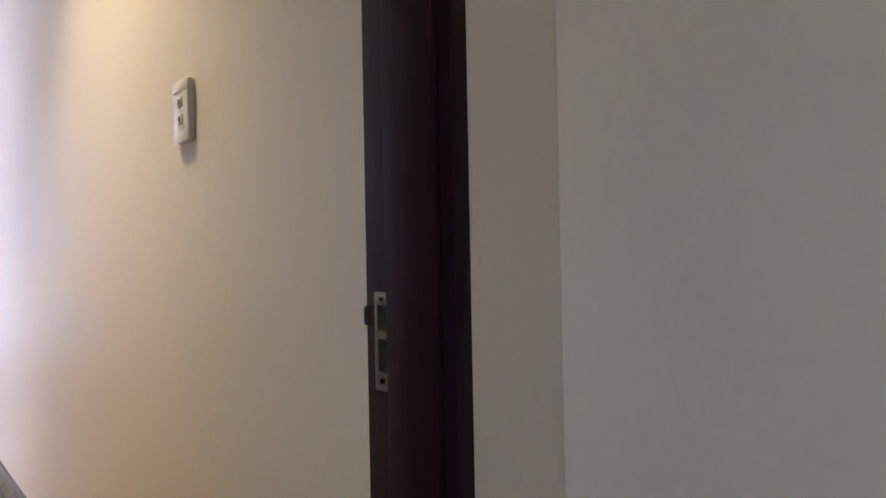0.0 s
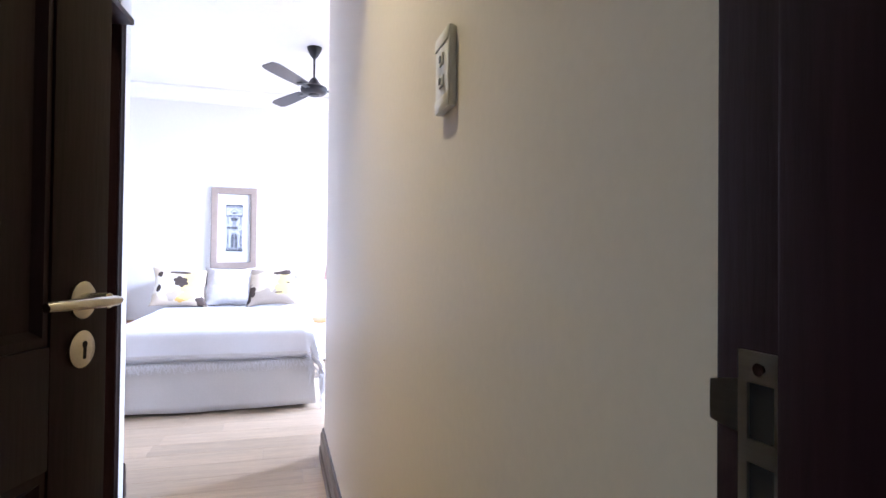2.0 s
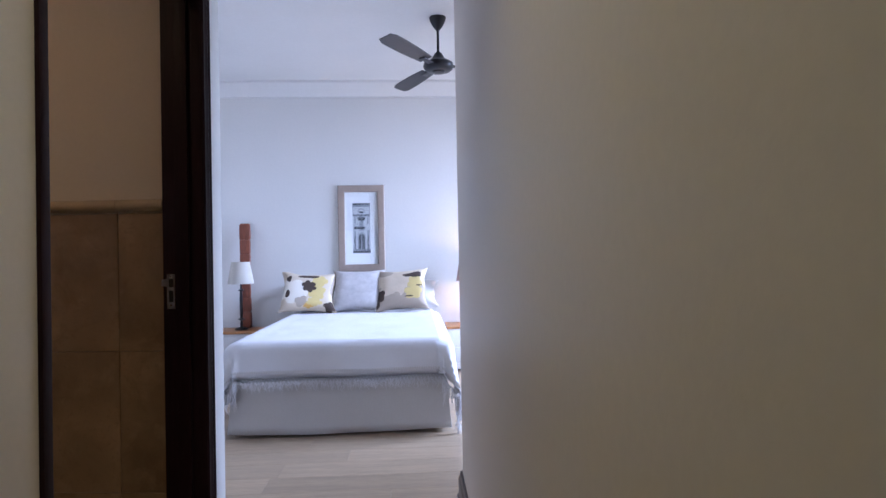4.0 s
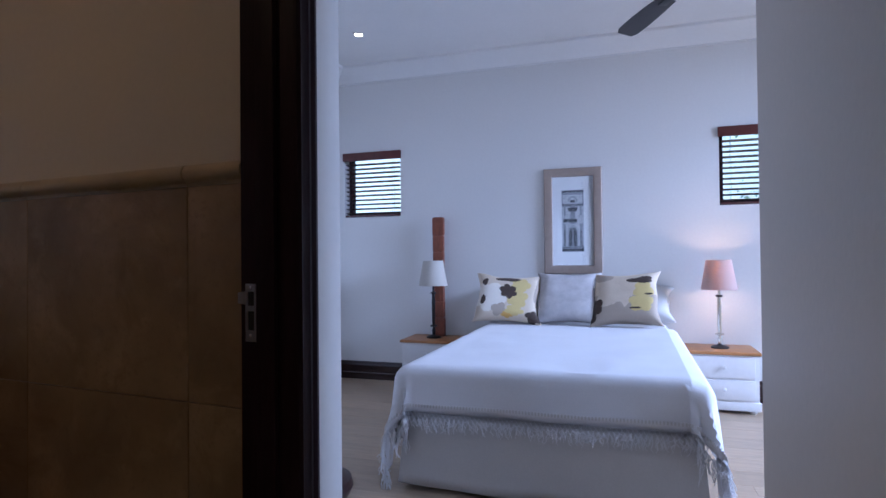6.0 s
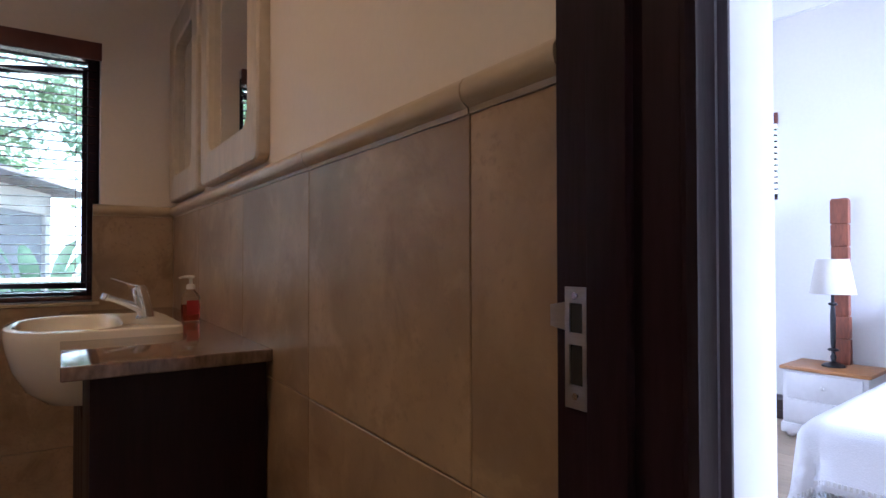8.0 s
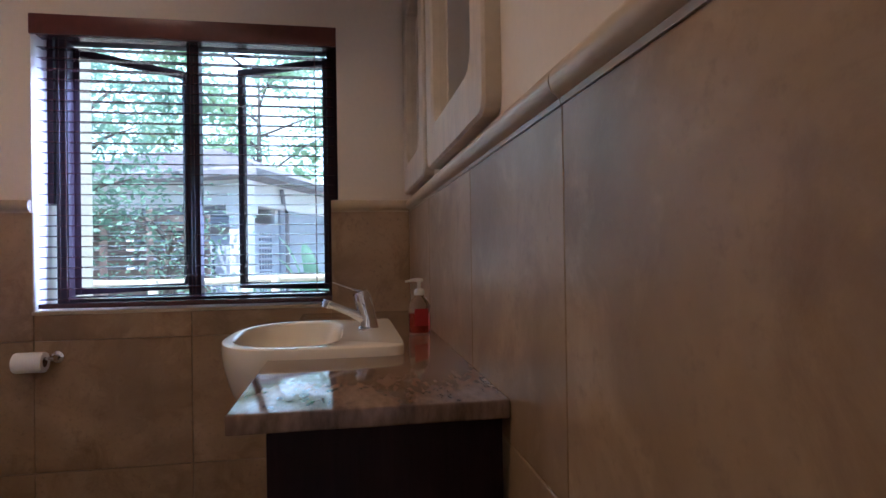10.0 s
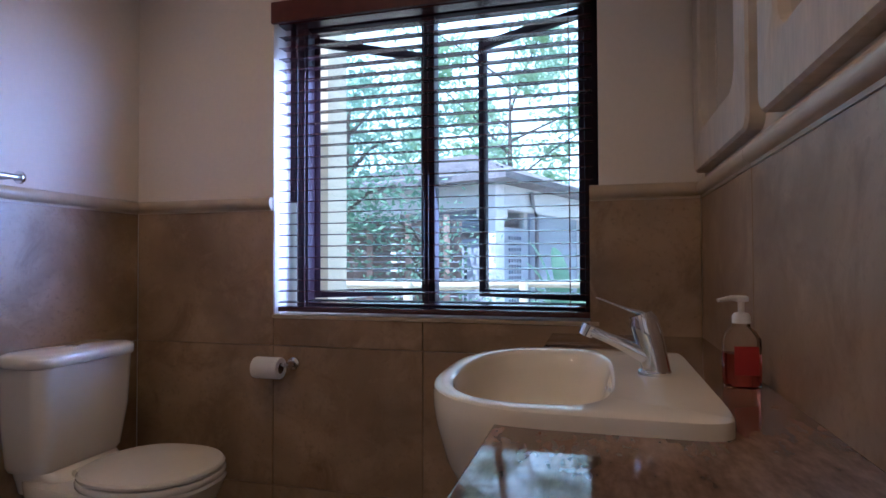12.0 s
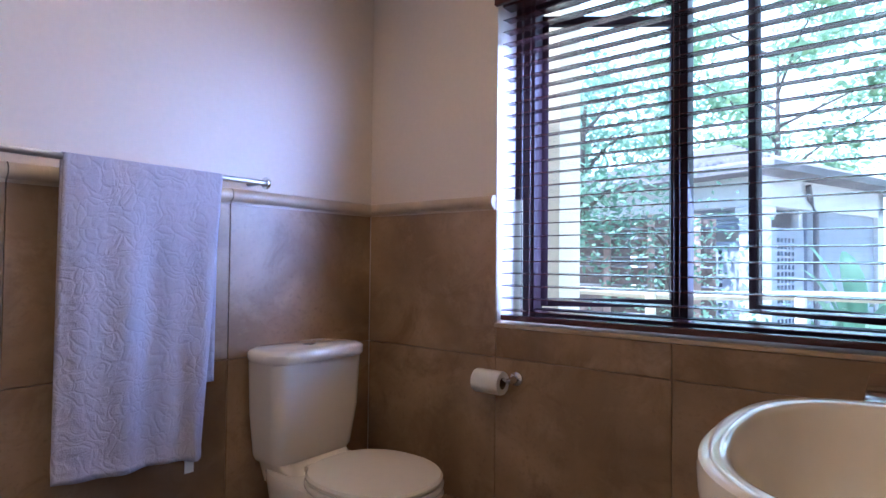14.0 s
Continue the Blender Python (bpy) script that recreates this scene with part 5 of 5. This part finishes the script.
part("side_post", bevelled(boxes((-1.18, -1.08, -0.20, -0.10, 0.12, 1.999)), 0.008), STUCCO, house)
part("side_wall", boxes((-3.1, -1.2, -0.24, -0.06, 0.12, 1.999)), SHADEBLOCK, house, "side wall with bluish shade put into its colour", smooth=False)


def breeze_panel(nm, m, width, height, cols, rows_, x0, z0, hole=0.055, gap=0.03):
    """A block panel with a field of square openings cut right through."""
    xs = [0.0] + [v for k in range(cols) for v in (x0 + k * (hole + gap), x0 + k * (hole + gap) + hole)] + [width]
    zs = [0.0] + [v for k in range(rows_) for v in (z0 + k * (hole + gap), z0 + k * (hole + gap) + hole)] + [height]
    bm = bmesh.new()
    for i in range(len(xs) - 1):
        for j in range(len(zs) - 1):
            if not (i % 2 and j % 2):
                box(bm, xs[i], xs[i + 1], 0, 0.09, zs[j], zs[j + 1])
    bmesh.ops.remove_doubles(bm, verts=bm.verts[:], dist=0.0005)
    return part(nm, bm, SHADEBLOCK, house, "block screen with square openings, bluish shade in its colour", m, smooth=False)


breeze_panel("side_screen", pose(-1.08, -0.13, 0.12), 0.80, 1.62, 5, 13, 0.24, 0.42)
breeze_panel("front_screen", pose(-0.12, -1.86, 0.12, 0, 0, 90), 1.56, 1.45, 13, 12, 0.22, 0.35)
bd = part("roller_blind", boxes((-0.19, -0.15, -1.80, -0.32, 1.96, 1.999)), PALE, house, "grey slatted outdoor blind half lowered")
for k in range(5):
    part("blind_slat", bevelled(boxes((-0.185, -0.155, -1.78, -0.34, 1.69 + k * 0.053, 1.735 + k * 0.053)), 0.006), PALE, bd)
bm = bmesh.new()
e0 = [(-3.75, -4.05, 2.36), (0.38, -4.05, 2.36), (0.38, 0.38, 2.36), (-3.75, 0.38, 2.36)]
e1 = [(x, y, z + 0.09) for x, y, z in e0]
rings(bm, [e0, e1, [(-1.75, -2.3, 3.15), (-1.6, -2.3, 3.15), (-1.6, -1.4, 3.15), (-1.75, -1.4, 3.15)]])
rf = part("roof", bm, ROOFT, house, "grey hipped roof", smooth=False)
for k in range(1, 9):
    f = k / 9.5
    part("tile_course", boxes((0.38 - 1.98 * f - 0.05, 0.38 - 1.98 * f + 0.02, -4.05 + 1.75 * f + 0.05, 0.38 - 1.78 * f, 2.45 + 0.70 * f - 0.01, 2.45 + 0.70 * f + 0.028)), ROOFT, rf, smooth=False)
part("downpipe", tube(bmesh.new(), [(-1.0, 0.06, 2.3), (-1.12, 0.03, 2.12), (-1.25, 0.03, 1.95), (-1.25, 0.03, 0.12)], 0.035, 10), ROOFT, house, "dark downpipe")

fence = thing("timber_fence", "weathered horizontal slat fence with pinkish posts behind shrubs", "fence", pose(-7.97, 1.06, -0.15, 0, 0, 16))
for k in range(15):
    part("slat", boxes((-0.03, -0.004, -3.6, 1.32, 0.10 + k * 0.115, 0.19 + k * 0.115)), DECK, fence, smooth=False)
for k in range(10):
    part("post", bevelled(boxes((0.0, 0.07, -3.47 + k * 0.505, -3.39 + k * 0.505, 0, 1.86)), 0.006), FENCEPOST, fence)
rl = thing("log_railing", "low garden railing of pale peeled logs", "railing", pose(-6.46, 2.22, -0.15, 0, 0, 18))
bm = bmesh.new()
tube(bm, [(0, -3.6 + 0.6 * k, 1.0 + 0.014 * math.sin(k * 1.7)) for k in range(11)], [0.042 + 0.005 * math.sin(k * 2.3) for k in range(11)], 10)
part("rail", bm, LOG, rl)
for k in range(6):
    part("post", lathe(bmesh.new(), [(0.05, 0), (0.047, 0.5), (0.045, 1.02), (0.038, 1.04)], 0.07, -3.52 + k * 1.17, 12), LOG, rl)


def broad_plant(x, y, count, height, seed, label):
    """A clump of long arching leaves, each with a folded blade."""
    rng = random.Random(seed)
    pl = thing("broad_leaf_plant", label, "plant", pose(x, y, -0.15))
    for k in range(count):
        a, h, lean = k * 2.4 + rng.uniform(-0.3, 0.3), height * rng.uniform(0.6, 1.0), rng.uniform(0.25, 0.6)
        d, sd = Vector((math.cos(a), math.sin(a), 0)), Vector((-math.sin(a), math.cos(a), 0))
        bm = bmesh.new()
        mid, lft, rgt = [], [], []
        for j in range(11):
            f = j / 10
            c = d * (0.05 + lean * f ** 1.7) + Vector((0, 0, h * (f - 0.22 * f ** 3)))
            w = 0.012 if f < 0.4 else 0.012 + 0.075 * math.sin(math.pi * min(1, (f - 0.4) / 0.6)) ** 0.7
            mid.append(bm.verts.new(c))
            lft.append(bm.verts.new(c + sd * w + Vector((0, 0, w * 0.35))))
            rgt.append(bm.verts.new(c - sd * w + Vector((0, 0, w * 0.35))))
        for j in range(10):
            bm.faces.new((mid[j], mid[j + 1], lft[j + 1], lft[j]))
            bm.faces.new((rgt[j], rgt[j + 1], mid[j + 1], mid[j]))
        part("leaf", bm, LEAF, pl)


broad_plant(-7.5, 3.75, 15, 1.95, 21, "clump of long arching green leaves beside the garden room")
col = solo("veranda_column", bevelled(boxes((-4.15, -3.9, 2.38, 2.60, -0.15, 3.0)), 0.008), COLUMNP, "cream plastered veranda column outside the window", "column")


def tree(x, y, height, spread, seed, label, mat, leaves=2600, low=0.35, size=0.085):
    rng = random.Random(seed)
    t = thing("tree", label, "tree", pose(x, y, -0.15))
    bm = bmesh.new()
    top = Vector((rng.uniform(-0.2, 0.2), rng.uniform(-0.2, 0.2), height * 0.8))
    tube(bm, [(0, 0, 0), top * 0.3 + Vector((0.06, -0.05, 0)), top * 0.65, top], [0.10, 0.075, 0.05, 0.02], 10)
    tips = []
    for k in range(11):
        f = low + (0.95 - low) * k / 10
        a = k * 2.4 + rng.uniform(-0.4, 0.4)
        r = spread * rng.uniform(0.55, 1.0)
        st = top * f
        tip = st + Vector((r * math.cos(a), r * math.sin(a), height * rng.uniform(0.08, 0.2)))
        tube(bm, [st, (st + tip) / 2 + Vector((0, 0, 0.1)), tip], [0.032, 0.02, 0.008], 7)
        tips += [(st + tip) / 2, tip, tip + Vector((rng.uniform(-0.3, 0.3), rng.uniform(-0.3, 0.3), 0.2))]
    part("trunk", bm, BARK, t)
    vs, fs = [], []
    for k in range(leaves):
        c = rng.choice(tips) + Vector((rng.gauss(0, 0.26), rng.gauss(0, 0.26), rng.gauss(0, 0.2)))
        d = Vector((rng.gauss(0, 1), rng.gauss(0, 1), rng.gauss(0, 0.6))).normalized()
        s = d.cross(Vector((rng.gauss(0, 1), rng.gauss(0, 1), 1))).normalized()
        l = size * rng.uniform(0.6, 1.3)
        i = len(vs)
        vs += [c, c + d * l * 0.5 + s * l * 0.24, c + d * l, c + d * l * 0.5 - s * l * 0.24]
        fs.append((i, i + 1, i + 2, i + 3))
    me = bpy.data.meshes.new("crown")
    me.from_pydata([tuple(v) for v in vs], [], fs)
    me.materials.append(mat)
    ob = new("crown", me)
    ob.parent = t
    tagged(ob, kind="stuff")


tree(-7.35, 0.95, 3.9, 0.85, 1, "leafy blue-green shrub tree beside the fence", LEAF, 4200, 0.42, 0.095)
tree(-12.6, 6.0, 6.6, 2.4, 2, "tall leafy garden tree behind the garden room", LEAF, 9000, 0.3, 0.15)
tree(-13.4, 2.2, 6.8, 2.7, 3, "tall yellow-green garden tree behind the garden room", LEAFY, 9500, 0.36, 0.15)
tree(-9.6, 5.6, 4.6, 1.25, 4, "slim leafy tree near the garden room", LEAFY, 5200, 0.42, 0.11)
tree(-12.5, -1.8, 6.2, 2.4, 5, "tall leafy garden tree by the fence", LEAF, 8000, 0.3, 0.15)
tree(-7.55, 1.95, 1.9, 0.42, 6, "low green shrub before the fence", LEAF, 1000, 0.3, 0.075)
tree(-6.9, 2.9, 0.75, 0.4, 8, "low green shrub at the foot of the railing", LEAF, 900, 0.2, 0.06)
tree(-1.9, 12.5, 4.0, 1.3, 7, "leafy tree outside the bedroom window", LEAF, 1100, 0.25, 0.1)
tree(2.9, 14.5, 4.0, 1.3, 9, "leafy tree outside the other bedroom window", LEAF, 1100, 0.25, 0.1)


# ---- pieces of walls and floors ----
_tile_meshes = {}


def tile(parent, axis, face, sign, a0, a1, z0, z1):
    """One wall tile: a slab with bevelled edges; axis is the wall's normal."""
    key = (axis, sign, round(a1 - a0, 4), round(z1 - z0, 4))
    if key not in _tile_meshes:
        w, h = (a1 - a0) / 2 - 0.0011, (z1 - z0) / 2 - 0.0011
        bm = bmesh.new()
        pts = lambda s, d: [((d * sign, x, z) if axis == "x" else (x, d * sign, z)) for x, z in ((-w + s, -h + s), (w - s, -h + s), (w - s, h - s), (-w + s, h - s))]
        rings(bm, [pts(0, -0.010), pts(0, -0.0014), pts(0.0014, 0)], True, True)
        bmesh.ops.recalc_face_normals(bm, faces=bm.faces[:])
        _tile_meshes[key] = mesh_of("tile", bm, TILE, False)
    ob = new("tile", _tile_meshes[key])
    mid, zc = (a0 + a1) / 2, (z0 + z1) / 2
    ob.location = (face, mid, zc) if axis == "x" else (mid, face, zc)
    ob.parent = parent
    return ob


ROWS = ((0.0, 0.30), (0.30, 0.795), (0.795, 1.28))
bed_n = solo("trim_tile_bed_north", boxes((-2.77, -0.305, BY1 + 0.0095, BY1 + 0.0115, 0, 1.28)), GROUT, "brown grout bed of wall tiles", "wall tiles", kind="structure", smooth=False)
bed_s = solo("trim_tile_bed_south", boxes((-2.77, -0.305, BY0 - 0.0115, BY0 - 0.0095, 0, 1.28)), GROUT, "brown grout bed of wall tiles", "wall tiles", kind="structure", smooth=False)
bed_w = solo("trim_tile_bed_west", boxes((BX - 0.0115, BX - 0.0095, BY0, WY[0], 0, 1.28), (BX - 0.0115, BX - 0.0095, *WY, 0, WZB[0] - 0.013), (BX - 0.0115, BX - 0.0095, WY[1], BY1, 0, 1.28)),
             GROUT, "brown grout bed of wall tiles", "wall tiles", kind="structure", smooth=False)
cols_n = (-2.77, -2.196, -1.57, -1.046, -0.4715, -0.305)
cols_s = (-2.77, -2.165, -1.5915, -1.0175, -0.4415, -0.305)
cols_w = (BY0, 2.95, 3.51, 4.05, BY1)
for z0, z1 in ROWS:
    for a, b in zip(cols_n, cols_n[1:]):
        tile(bed_n, "y", BY1, -1, a, b, z0, z1)
    for a, b in zip(cols_s, cols_s[1:]):
        tile(bed_s, "y", BY0, 1, a, b, z0, z1)
    for a, b in zip(cols_w, cols_w[1:]):
        top = WZB[0] - 0.012 if (z1 > 1 and a > 2.9 and b < 4.06) else z1
        tile(bed_w, "x", BX, 1, a, b, z0, top)

# floor planks, lengthwise across the room
_plank = {}
rng = random.Random(5)
PW = 0.192
for k in range(33):
    v1 = -0.002 - k * PW
    v0 = v1 - PW
    lo, hi = (U0, U1) if v0 > V0 - 0.1 else ((1.3, 2.40) if v1 > -6.6 else (0.45, 2.53))
    x = lo - rng.uniform(0, 1.1)
    while x < hi:
        a, b = max(x, lo), min(x + 1.286, hi)
        x += 1.286
        if b - a < 0.05:
            continue
        key = round(b - a, 3)
        if key not in _plank:
            w, h = key / 2 - 0.0004, PW / 2 - 0.0004
            bm = bmesh.new()
            pts = lambda s, z: [(-w + s, -h + s, z), (w - s, -h + s, z), (w - s, h - s, z), (-w + s, h - s, z)]
            rings(bm, [pts(0, -0.008), pts(0, -0.0006), pts(0.0006, 0)])
            _plank[key] = mesh_of("plank", bm, LAMINATE, False)
        ob = new("plank", _plank[key])
        ob.parent = floor
        ob.location = ((a + b) / 2, (v0 + v1) / 2, 0)
